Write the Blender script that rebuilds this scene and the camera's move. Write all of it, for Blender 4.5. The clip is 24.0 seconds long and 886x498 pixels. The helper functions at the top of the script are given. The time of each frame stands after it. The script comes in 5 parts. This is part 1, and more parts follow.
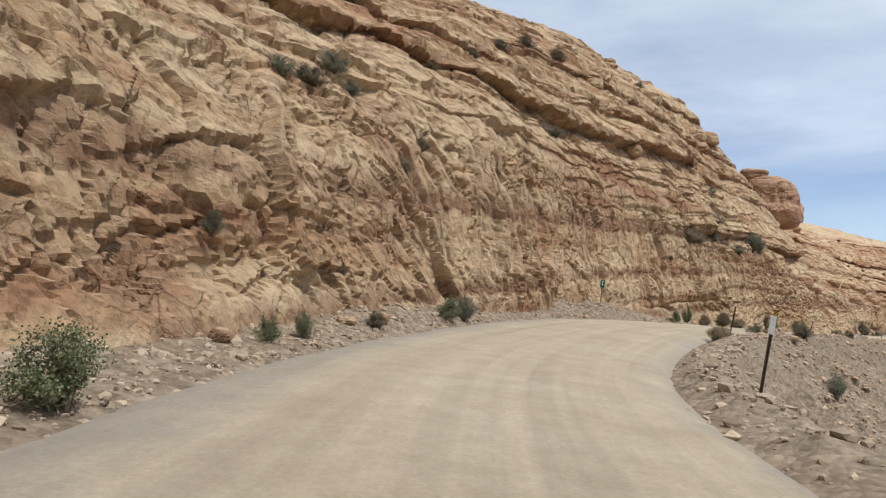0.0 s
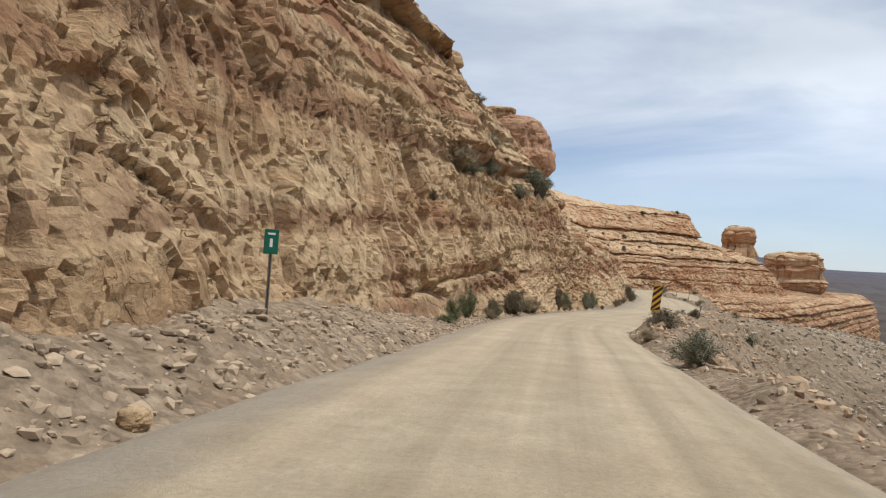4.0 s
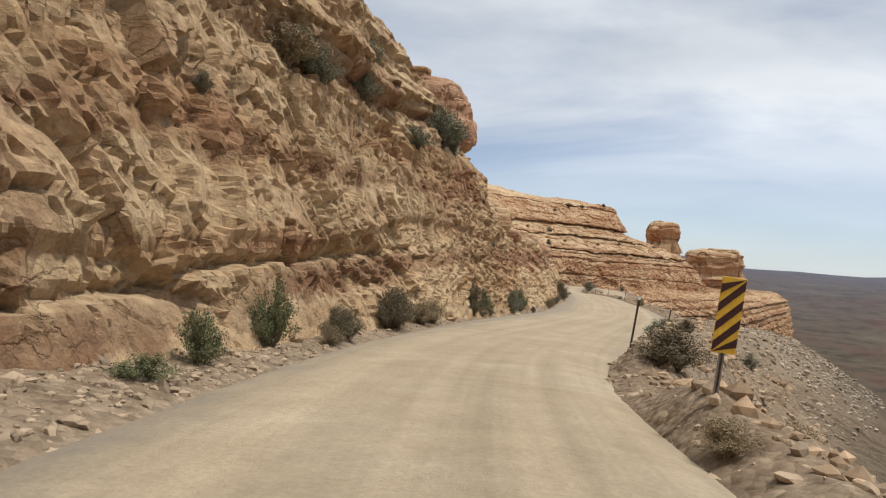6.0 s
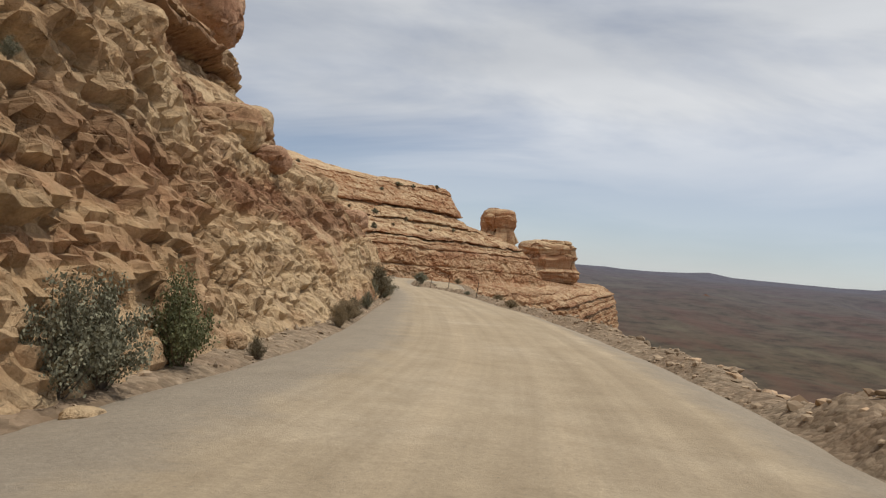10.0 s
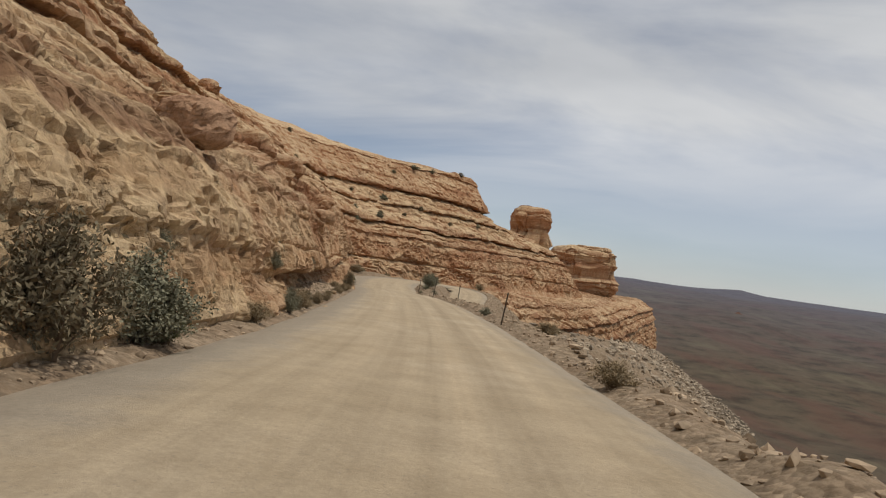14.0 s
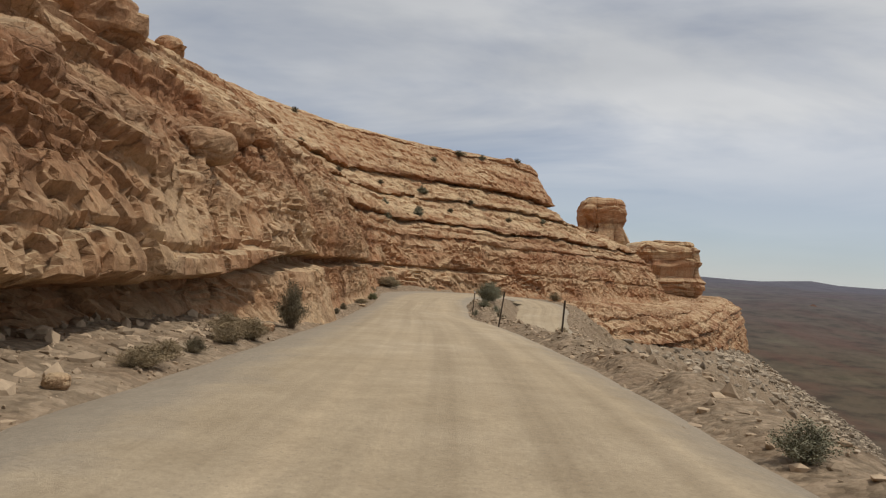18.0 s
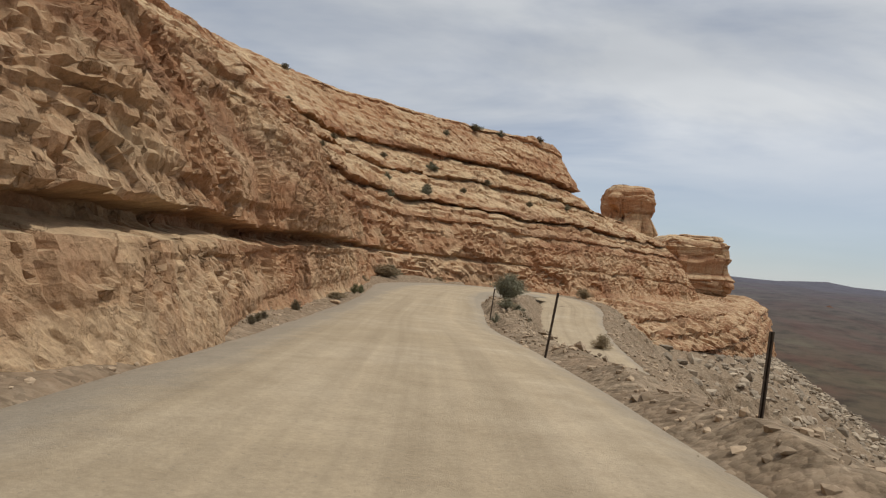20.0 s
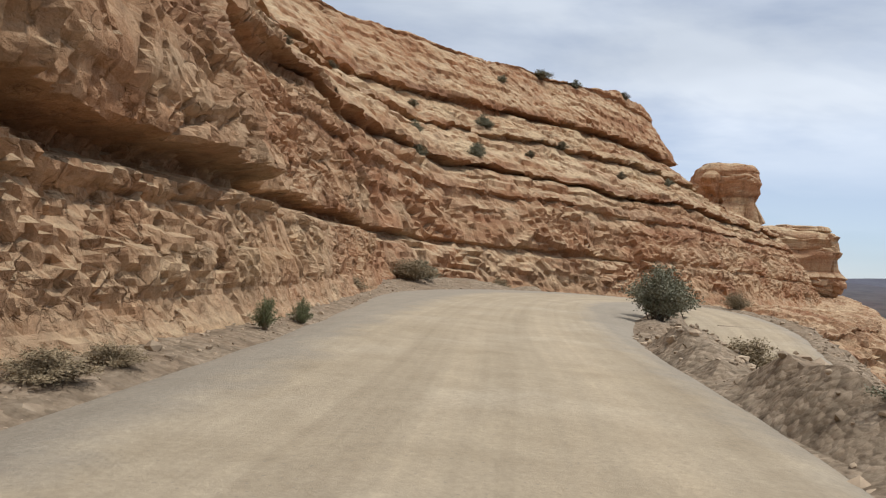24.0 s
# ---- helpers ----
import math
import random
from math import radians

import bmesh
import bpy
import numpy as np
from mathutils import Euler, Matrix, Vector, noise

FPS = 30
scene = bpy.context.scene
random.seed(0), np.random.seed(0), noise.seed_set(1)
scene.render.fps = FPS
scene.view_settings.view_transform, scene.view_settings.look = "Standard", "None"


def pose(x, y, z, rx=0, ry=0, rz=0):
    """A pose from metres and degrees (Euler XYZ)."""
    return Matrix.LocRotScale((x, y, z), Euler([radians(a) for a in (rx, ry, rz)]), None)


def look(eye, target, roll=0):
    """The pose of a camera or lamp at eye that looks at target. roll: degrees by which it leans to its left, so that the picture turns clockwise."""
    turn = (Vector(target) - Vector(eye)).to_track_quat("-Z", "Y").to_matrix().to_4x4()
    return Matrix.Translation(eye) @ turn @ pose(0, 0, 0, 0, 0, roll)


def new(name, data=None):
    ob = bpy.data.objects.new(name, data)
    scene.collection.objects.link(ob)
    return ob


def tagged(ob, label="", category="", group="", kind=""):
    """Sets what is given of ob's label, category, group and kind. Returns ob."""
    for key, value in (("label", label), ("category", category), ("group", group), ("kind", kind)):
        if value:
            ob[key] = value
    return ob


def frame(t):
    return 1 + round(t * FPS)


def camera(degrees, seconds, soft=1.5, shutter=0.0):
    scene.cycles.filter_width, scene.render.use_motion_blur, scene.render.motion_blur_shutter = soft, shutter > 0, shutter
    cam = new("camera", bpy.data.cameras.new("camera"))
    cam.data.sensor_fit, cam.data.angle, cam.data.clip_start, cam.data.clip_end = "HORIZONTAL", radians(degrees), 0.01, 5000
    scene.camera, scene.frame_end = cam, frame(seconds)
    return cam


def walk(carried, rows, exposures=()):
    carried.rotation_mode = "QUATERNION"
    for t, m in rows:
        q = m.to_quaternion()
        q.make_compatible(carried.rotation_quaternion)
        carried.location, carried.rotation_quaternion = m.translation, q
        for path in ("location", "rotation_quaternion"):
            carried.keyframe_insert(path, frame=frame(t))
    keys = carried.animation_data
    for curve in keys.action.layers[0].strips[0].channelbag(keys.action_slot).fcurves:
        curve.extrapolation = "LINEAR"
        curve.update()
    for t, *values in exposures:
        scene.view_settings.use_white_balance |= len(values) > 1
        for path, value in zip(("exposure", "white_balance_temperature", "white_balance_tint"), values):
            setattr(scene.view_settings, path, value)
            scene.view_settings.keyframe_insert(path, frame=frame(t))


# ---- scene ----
cam = camera(61.92, 24.0, soft=1.2)

# the drive: t, x, y, z, tilt, lean, turn
PATH = [
    (0.0, 0.000, 0.000, 1.600, 89.799, -5.543, 30.769),
    (0.5, -1.862, 3.541, 1.393, 89.940, -5.309, 29.213),
    (1.0, -3.599, 7.192, 1.171, 90.181, -4.838, 27.755),
    (1.5, -5.165, 10.665, 1.019, 89.790, -5.258, 26.421),
    (2.0, -6.553, 14.281, 0.864, 89.631, -5.084, 23.424),
    (2.5, -7.712, 18.180, 0.731, 89.456, -4.872, 18.794),
    (3.0, -8.492, 22.330, 0.748, 89.295, -4.068, 14.603),
    (3.5, -8.926, 26.548, 0.612, 89.269, -3.039, 11.978),
    (4.0, -9.089, 30.678, 0.451, 89.505, -3.421, 9.758),
    (4.5, -9.083, 34.782, 0.269, 89.585, -3.766, 7.888),
    (5.0, -9.000, 38.896, 0.071, 89.440, -3.665, 6.316),
    (5.5, -8.934, 43.064, -0.140, 89.204, -3.442, 4.988),
    (6.0, -8.976, 47.387, -0.361, 89.476, -4.242, 3.850),
    (6.5, -9.125, 51.735, -0.551, 89.003, -4.566, 1.795),
    (7.0, -8.987, 55.909, -0.777, 89.193, -5.603, -0.097),
    (7.5, -8.582, 60.092, -1.051, 89.109, -4.610, -2.866),
    (8.0, -8.024, 64.217, -1.308, 89.505, -4.376, -5.003),
    (8.5, -7.471, 68.463, -1.528, 89.593, -5.106, -6.776),
    (9.0, -6.765, 72.750, -1.776, 89.805, -5.557, -7.960),
    (9.5, -5.974, 77.012, -1.995, 89.853, -5.338, -8.663),
    (10.0, -5.188, 81.062, -2.170, 89.990, -5.119, -9.351),
    (10.5, -4.205, 85.147, -2.358, 89.753, -3.708, -10.077),
    (11.0, -3.221, 88.927, -2.550, 89.961, -2.470, -10.529),
    (11.5, -2.067, 92.792, -2.730, 89.899, -2.553, -10.716),
    (12.0, -1.103, 96.705, -2.848, 89.771, -3.480, -10.276),
    (12.5, -0.291, 100.657, -2.932, 89.738, -4.351, -9.458),
    (13.0, 0.402, 104.645, -3.012, 89.838, -5.249, -8.508),
    (13.5, 1.014, 108.678, -3.115, 90.038, -6.476, -7.674),
    (14.0, 1.583, 112.797, -3.271, 90.062, -7.764, -7.203),
    (14.5, 2.230, 117.102, -3.440, 90.167, -8.055, -6.646),
    (15.0, 2.763, 121.326, -3.601, 89.879, -7.588, -5.605),
    (15.5, 3.262, 125.474, -3.873, 89.983, -6.382, -5.397),
    (16.0, 3.729, 129.495, -4.069, 90.041, -4.609, -5.082),
    (16.5, 4.197, 133.194, -4.251, 90.302, -3.358, -4.449),
    (17.0, 4.481, 137.083, -4.398, 90.220, -2.974, -3.847),
    (17.5, 4.733, 140.994, -4.481, 90.498, -2.657, -3.154),
    (18.0, 5.033, 144.569, -4.615, 90.566, -3.947, -2.926),
    (18.5, 5.379, 148.081, -4.779, 90.544, -4.995, -2.716),
    (19.0, 5.661, 151.847, -4.908, 90.064, -5.111, -2.498),
    (19.5, 5.885, 155.715, -5.021, 89.791, -5.145, -2.257),
    (20.0, 6.071, 159.633, -5.137, 89.742, -5.494, -1.974),
    (20.5, 6.239, 163.600, -5.275, 89.773, -6.083, -1.632),
    (21.0, 6.412, 167.658, -5.457, 89.662, -6.045, -1.215),
    (21.5, 6.545, 171.438, -5.658, 89.625, -5.815, -0.722),
    (22.0, 6.608, 175.321, -5.837, 89.664, -5.619, 0.020),
    (22.5, 6.560, 179.212, -6.086, 89.647, -5.088, 0.771),
    (23.0, 6.404, 182.943, -6.337, 89.813, -5.257, 1.553),
    (23.5, 6.431, 186.950, -6.513, 89.767, -4.870, 1.703),
    (24.0, 6.350, 190.891, -6.748, 89.886, -4.033, 1.915),
]
walk(cam, [(r[0], pose(*r[1:])) for r in PATH],
     [(0.0, -0.34, 5650, 8), (3.0, -0.36, 5750, 8), (5.5, -0.42, 6150, 9), (7.0, -0.38, 6250, 9), (8.0, -0.70, 6300, 10), (10.0, -0.70, 6350, 10), (11.5, -0.86, 6450, 10), (14.0, -0.86, 6450, 10), (18.0, -0.83, 6450, 10), (20.5, -0.68, 6250, 9), (22.0, -0.44, 6050, 9), (24.0, -0.47, 5850, 9)])

# ---------------------------------------------------------------- light
SUN_EL, SUN_AZ = radians(68), radians(97)     # height, and bearing clockwise from +y
world = bpy.data.worlds.new("sky")
scene.world = world
world.use_nodes = True
wt = world.node_tree
wt.nodes.clear()
w_out = wt.nodes.new("ShaderNodeOutputWorld")
w_bg = wt.nodes.new("ShaderNodeBackground")
w_sky = wt.nodes.new("ShaderNodeTexSky")
w_sky.sky_type = "NISHITA"
w_sky.sun_disc = False
w_sky.sun_elevation, w_sky.sun_rotation = SUN_EL, SUN_AZ
w_sky.altitude, w_sky.dust_density, w_sky.ozone_density = 1900, 0.3, 2.0
w_bg.inputs["Strength"].default_value = 0.10
w_tc = wt.nodes.new("ShaderNodeTexCoord")
w_map = wt.nodes.new("ShaderNodeMapping")
w_map.inputs["Rotation"].default_value = (0.12, 0.05, 0.5)
w_map.inputs["Scale"].default_value = (1.1, 1.1, 4.2)
w_n = wt.nodes.new("ShaderNodeTexNoise")
w_n.inputs["Scale"].default_value, w_n.inputs["Detail"].default_value = 1.25, 6.0
w_n.inputs["Roughness"].default_value, w_n.inputs["Distortion"].default_value = 0.56, 0.5
w_ramp = wt.nodes.new("ShaderNodeValToRGB")
w_ramp.color_ramp.elements[0].position, w_ramp.color_ramp.elements[0].color = 0.40, (0.60, 0.60, 0.60, 1)
w_ramp.color_ramp.elements[1].position, w_ramp.color_ramp.elements[1].color = 0.60, (0.97, 0.97, 0.97, 1)
# the veil of cloud is thinner low over the plain, and thick haze lies on the horizon
w_sep = wt.nodes.new("ShaderNodeSeparateXYZ")
w_height = wt.nodes.new("ShaderNodeMath")
w_height.operation = "MULTIPLY_ADD"
w_height.inputs[1].default_value = 0.22
w_veil = wt.nodes.new("ShaderNodeValToRGB")
veil = w_veil.color_ramp.elements
veil.new(0.5), veil.new(0.5)
for el, (at, v) in zip(veil, ((0.02, 0.92), (0.17, 0.46), (0.23, 0.46), (0.34, 0.98))):
    el.position, el.color = at, (v, v, v, 1)
w_cover = wt.nodes.new("ShaderNodeMath")
w_cover.operation = "MULTIPLY"
# brighter and greyer banks within the veil
w_bank = wt.nodes.new("ShaderNodeTexNoise")
w_bank.inputs["Scale"].default_value, w_bank.inputs["Detail"].default_value = 0.9, 5.0
w_tone = wt.nodes.new("ShaderNodeValToRGB")
w_tone.color_ramp.elements[0].position, w_tone.color_ramp.elements[0].color = 0.38, (9.3, 9.5, 9.75, 1)
w_tone.color_ramp.elements[1].position, w_tone.color_ramp.elements[1].color = 0.60, (13.6, 13.6, 13.5, 1)
w_mix = wt.nodes.new("ShaderNodeMix")
w_mix.data_type = "RGBA"
wt.links.new(w_tc.outputs["Generated"], w_sep.inputs[0])
wt.links.new(w_n.outputs[0], w_height.inputs[0])
wt.links.new(w_sep.outputs[2], w_height.inputs[2])
wt.links.new(w_height.outputs[0], w_veil.inputs[0])
wt.links.new(w_ramp.outputs[0], w_cover.inputs[0])
wt.links.new(w_veil.outputs[0], w_cover.inputs[1])
wt.links.new(w_map.outputs[0], w_bank.inputs[0])
wt.links.new(w_bank.outputs[0], w_tone.inputs[0])
wt.links.new(w_tone.outputs[0], w_mix.inputs[7])
wt.links.new(w_tc.outputs["Generated"], w_map.inputs[0])
wt.links.new(w_map.outputs[0], w_n.inputs[0])
wt.links.new(w_n.outputs[0], w_ramp.inputs[0])
wt.links.new(w_cover.outputs[0], w_mix.inputs[0])
w_cool = wt.nodes.new("ShaderNodeMix")
w_cool.data_type, w_cool.blend_type = "RGBA", "MULTIPLY"
w_cool.inputs[0].default_value, w_cool.inputs[7].default_value = 1.0, (0.90, 1.0, 1.12, 1)
wt.links.new(w_sky.outputs[0], w_cool.inputs[6])
wt.links.new(w_cool.outputs[2], w_mix.inputs[6])
wt.links.new(w_mix.outputs[2], w_bg.inputs["Color"])
wt.links.new(w_bg.outputs[0], w_out.inputs["Surface"])
sun_data = bpy.data.lights.new("sun", "SUN")
sun_data.energy, sun_data.angle, sun_data.color = 4.4, radians(1.2), (1.0, 0.94, 0.85)
sun = new("sun", sun_data)
sun.matrix_world = look((0, 0, 0), (-math.sin(SUN_AZ) * math.cos(SUN_EL), -math.cos(SUN_AZ) * math.cos(SUN_EL), -math.sin(SUN_EL)))


# ---------------------------------------------------------------- noise
def hash3(ix, iy, iz, seed):
    """A number from 0 to 1 for each cell of a lattice."""
    h = (ix.astype(np.int64) * 374761393 + iy.astype(np.int64) * 668265263 + iz.astype(np.int64) * 2147483647 + seed * 1274126177) & 0xFFFFFFFF
    h = ((h ^ (h >> 13)) * 1274126177) & 0xFFFFFFFF
    h = ((h ^ (h >> 16)) * 2246822519) & 0xFFFFFFFF
    return ((h ^ (h >> 15)) & 0xFFFFFF) / float(0xFFFFFF)


def vnoise(p, seed=0):
    """Smooth value noise from -1 to 1 at the points p (n, 3)."""
    i = np.floor(p).astype(np.int64)
    f = p - i
    f = f * f * (3 - 2 * f)
    r = 0
    for a in (0, 1):
        for b in (0, 1):
            for c in (0, 1):
                w = (f[:, 0] if a else 1 - f[:, 0]) * (f[:, 1] if b else 1 - f[:, 1]) * (f[:, 2] if c else 1 - f[:, 2])
                r = r + w * hash3(i[:, 0] + a, i[:, 1] + b, i[:, 2] + c, seed)
    return r * 2 - 1


def fbm(p, octaves=4, seed=0, gain=0.5):
    r, amp, q = 0, 1.0, p
    for o in range(octaves):
        r = r + amp * vnoise(q, seed + o)
        amp *= gain
        q = q * 2.03
    return r


def facets(p, seed=0):
    """Broken rock: cells, each with a push and a tilt of its own, and the cracks between them. Returns push -1 to 1, crack 0 to 1."""
    i = np.floor(p).astype(np.int64)
    n = len(p)
    best, second = np.full(n, 9.0), np.full(n, 9.0)
    push = np.zeros(n)
    for a in (-1, 0, 1):
        for b in (-1, 0, 1):
            for c in (-1, 0, 1):
                cx, cy, cz = i[:, 0] + a, i[:, 1] + b, i[:, 2] + c
                d = p - np.stack([cx + hash3(cx, cy, cz, seed), cy + hash3(cx, cy, cz, seed + 1), cz + hash3(cx, cy, cz, seed + 2)], 1)
                r = (d * d).sum(1)
                tilt = np.stack([hash3(cx, cy, cz, seed + k) - 0.5 for k in (3, 4, 5)], 1)
                val = (hash3(cx, cy, cz, seed + 6) * 2 - 1) + 1.6 * (tilt * d).sum(1)
                near = r < best
                second = np.where(near, best, np.minimum(second, r))
                push = np.where(near, val, push)
                best = np.where(near, r, best)
    crack = np.clip(1 - (np.sqrt(second) - np.sqrt(best)) / 0.09, 0, 1)
    return push, crack


def chunks(a, v, wide, tall, seed, tilt=1.0, gap=0.10):
    """Broken rock on a face: uneven cells, each a tilted plane of its own. Returns the push, about -1 to 1, and the open joints, 0 to 1."""
    p, r = a / wide, v / tall
    i, j = np.floor(p).astype(np.int64), np.floor(r).astype(np.int64)
    n = len(a)
    best, second = np.full(n, 9.0), np.full(n, 9.0)
    bi, bj, bx, by = np.zeros(n, np.int64), np.zeros(n, np.int64), np.zeros(n), np.zeros(n)
    zero = np.zeros(n, np.int64)
    for c in (-1, 0, 1):
        for e in (-1, 0, 1):
            ci, cj = i + c, j + e
            h = hash3(ci, cj, zero, seed)
            dx, dy = p - ci - 0.1 - 0.8 * h, r - cj - 0.1 - 0.8 * ((h * 77.7) % 1.0)
            d = np.maximum(np.abs(dx) + 0.35 * np.abs(dy), np.abs(dy) + 0.25 * np.abs(dx))
            near = d < best
            second = np.where(near, best, np.minimum(second, d))
            best = np.where(near, d, best)
            bi, bj, bx, by = np.where(near, ci, bi), np.where(near, cj, bj), np.where(near, dx, bx), np.where(near, dy, by)
    t1, t2 = hash3(bi, bj, zero + 1, seed) - 0.5, hash3(bi, bj, zero + 2, seed) - 0.5
    push = (hash3(bi, bj, zero + 3, seed) * 2 - 1) * 0.75 + tilt * (1.5 * t1 * bx + (1.5 * t2 - 0.5) * by)
    joint = np.clip(1 - (second - best) / gap, 0, 1) * (hash3(bi, bj, zero + 4, seed) > 0.35)
    return push, joint


def bed_level(y, z):
    """Height within the beds, which rise a little to the knob and then sink gently."""
    return z - 0.035 * np.minimum(y, 85) + 0.012 * np.maximum(y - 85, 0)


def ledges(zb, thick, seed):
    """Thick beds, each jutting out over a washed-out seam and rounding back to its top. Returns about -1 to 1."""
    q = (zb + 1.0) / thick
    q = q + 0.30 * np.sin(q * 2.1)
    i = np.floor(q).astype(np.int64)
    f = q - i
    size = 0.25 + 0.95 * hash3(i, i * 0, i * 0, seed)
    return size * np.where(f < 0.14, -1 + 2 * smooth(0.02, 0.14, f), 1 - 2 * ((f - 0.14) / 0.86) ** 1.5)


# the beds beyond the overhang: level of each undercut, and how far the bed above it stands out
BEDS = ((-34.0, 1.0), (-30.5, 1.0), (-27.5, 1.0), (-24.6, 0.7), (-21.9, 1.7), (-19.4, 0.5), (-17.2, 1.5), (-15.2, 0.5), (-13.2, 0.6), (-11.2, 0.3), (-9.0, 0.1), (-4.6, 0.25), (-3.0, 0.6), (-1.75, 0.3), (-0.55, 1.9), (2.2, 0.2), (3.6, 1.1), (5.0, 0.15), (7.2, 1.4), (13.5, 0.3))
BED_Z = np.array([v for k, (lv, am) in enumerate(BEDS) for v in (lv - 0.04, lv + 0.16, lv + 0.16 + 0.45 * ((BEDS[k + 1][0] if k + 1 < len(BEDS) else lv + 4) - lv))])
BED_OUT = np.array([v for lv, am in BEDS for v in (-am, am, 0.62 * am)])


def thick_beds(zb):
    """Upright bed faces above washed-out seams, laid on an even slope."""
    return np.interp(zb, BED_Z, BED_OUT)


def strata(zb, seed=0, thick=1.0):
    """Beds of uneven thickness: each has a push of its own, with a soft step between. zb (n,)."""
    q = zb / thick + 0.45 * np.sin(zb * 0.9 / thick) 
    i = np.floor(q).astype(np.int64)
    f = q - i
    a, b = hash3(i, i * 0, i * 0, seed), hash3(i + 1, i * 0, i * 0, seed)
    w = np.clip((f - 0.86) / 0.14, 0, 1)
    return (a * (1 - w) + b * w) * 2 - 1


def smooth(a, b, x):
    t = np.clip((x - a) / (b - a), 0, 1)
    return t * t * (3 - 2 * t)


# ---------------------------------------------------------------- the plan
EYE = 1.58
cam_y = np.array([r[2] for r in PATH])
cam_x = np.array([r[1] for r in PATH])
cam_z = np.array([r[3] for r in PATH]) - EYE
# the road's middle line: x, y, z, half width; along the drive, round the hairpin and back down
ROAD = [(14.2, -26, 1.6, 3.3), (7.8, -14, 0.8, 3.3)]
for k in range(0, 49, 4):
    wide = min(max((cam_y[k] - 48) / 16, 0), 1)             # beyond the first cut the gravel reaches the rock
    room = 0.38 * min(max((cam_y[k] - 75) / 9, 0), 1) * min(max((110 - cam_y[k]) / 16, 0), 1)    # a wider outer shoulder
    room -= 0.75 * min(max((cam_y[k] - 42) / 9, 0), 1) * min(max((78 - cam_y[k]) / 9, 0), 1)      # and a tight place at the sign
    room -= 0.25 * min(max((cam_y[k] - 155) / 10, 0), 1) * min(max((194 - cam_y[k]) / 8, 0), 1)    # a little tighter before the bend
    ROAD.append((cam_x[k] - 0.15 - 0.25 * wide + room, cam_y[k], cam_z[k], 3.35 + 0.25 * wide + room))
ROAD += [(6.4, 200, -8.5, 3.5), (7.0, 212, -8.75, 4.0), (9.0, 226, -9.0, 5.8), (13, 236.5, -9.3, 6.2), (18, 241.5, -9.5, 5.2), (21.6, 240.4, -9.75, 3.8),
         (22.2, 234, -10.15, 3.1), (20.4, 225, -10.8, 2.8), (19.3, 215, -11.6, 2.8), (19.3, 204, -12.5, 2.8), (20, 190, -13.8, 2.9), (21, 170, -16.0, 3.0), (22.5, 145, -18.6, 3.0),
         (23, 115, -21.2, 3.0), (22, 80, -24.5, 3.0), (26, 40, -28, 3.0)]


def resample(points, step):
    """A smooth line through the points, at even steps."""
    pts = np.array(points, float)
    d = np.concatenate([[0], np.cumsum(np.linalg.norm(np.diff(pts[:, :2], axis=0), axis=1))])
    t = np.zeros_like(pts)
    t[1:-1] = (pts[2:] - pts[:-2]) / (d[2:] - d[:-2])[:, None]
    t[0], t[-1] = (pts[1] - pts[0]) / (d[1] - d[0]), (pts[-1] - pts[-2]) / (d[-1] - d[-2])
    s = np.arange(0, d[-1], step)
    k = np.clip(np.searchsorted(d, s, side="right") - 1, 0, len(d) - 2)
    h = (d[k + 1] - d[k])
    u = ((s - d[k]) / h)[:, None]
    h = h[:, None]
    return (2 * u**3 - 3 * u**2 + 1) * pts[k] + (u**3 - 2 * u**2 + u) * h * t[k] + (-2 * u**3 + 3 * u**2) * pts[k + 1] + (u**3 - u**2) * h * t[k + 1], s


ROAD_LINE, road_s = resample(ROAD, 1.0)
TURN = int(np.argmax(ROAD_LINE[:, 0] * (ROAD_LINE[:, 1] > 230)))      # the hairpin's far end


def nearest(line, x, y):
    """Signed distance to the right of a line, and the place along it, for points x, y."""
    best, idx, off = np.full(len(x), 1e9), np.zeros(len(x), int), np.zeros(len(x))
    for k in range(len(line) - 1):
        a, b = line[k, :2], line[k + 1, :2]
        ab = b - a
        L2 = float(ab @ ab)
        t = np.clip(((x - a[0]) * ab[0] + (y - a[1]) * ab[1]) / L2, 0, 1)
        dx, dy = x - a[0] - t * ab[0], y - a[1] - t * ab[1]
        r = np.hypot(dx, dy)
        m = r < best
        side = np.where(ab[0] * dy - ab[1] * dx > 0, -1, 1)
        best = np.where(m, r, best)
        off = np.where(m, r * side, off)
        idx = np.where(m, k, idx)
    return off, idx


# the foot of the rock, and at each place its height (z) at fixed set-backs behind the foot
BACK = (1.0, 2.2, 5.0, 10.0, 14.0, 18.0, 28.0, 45.0, 80.0)
CLIFF = []


# how far the steep foot stands out in front of that line, by y
TOE_Y = (-24, -8, 5, 16, 29, 43, 60, 73, 87, 103, 118, 126, 132, 138, 145, 158, 168, 174, 179, 186, 193, 200, 208, 224, 238)
TOE = (0.5, 0.5, 0.5, 0.2, 0.1, 0.3, 0.9, 1.1, 1.0, 1.3, 0.5, -0.1, -0.2, 0.4, 0.5, 0.3, 0.6, 0.7, 0.0, -0.6, -0.6, -0.3, 0.3, 0.5, 0.0)


def rock_at(x, y, z, *heights, slot=0.0, slot_deep=0.0):
    CLIFF.append((x, y, z, slot, slot_deep) + heights)


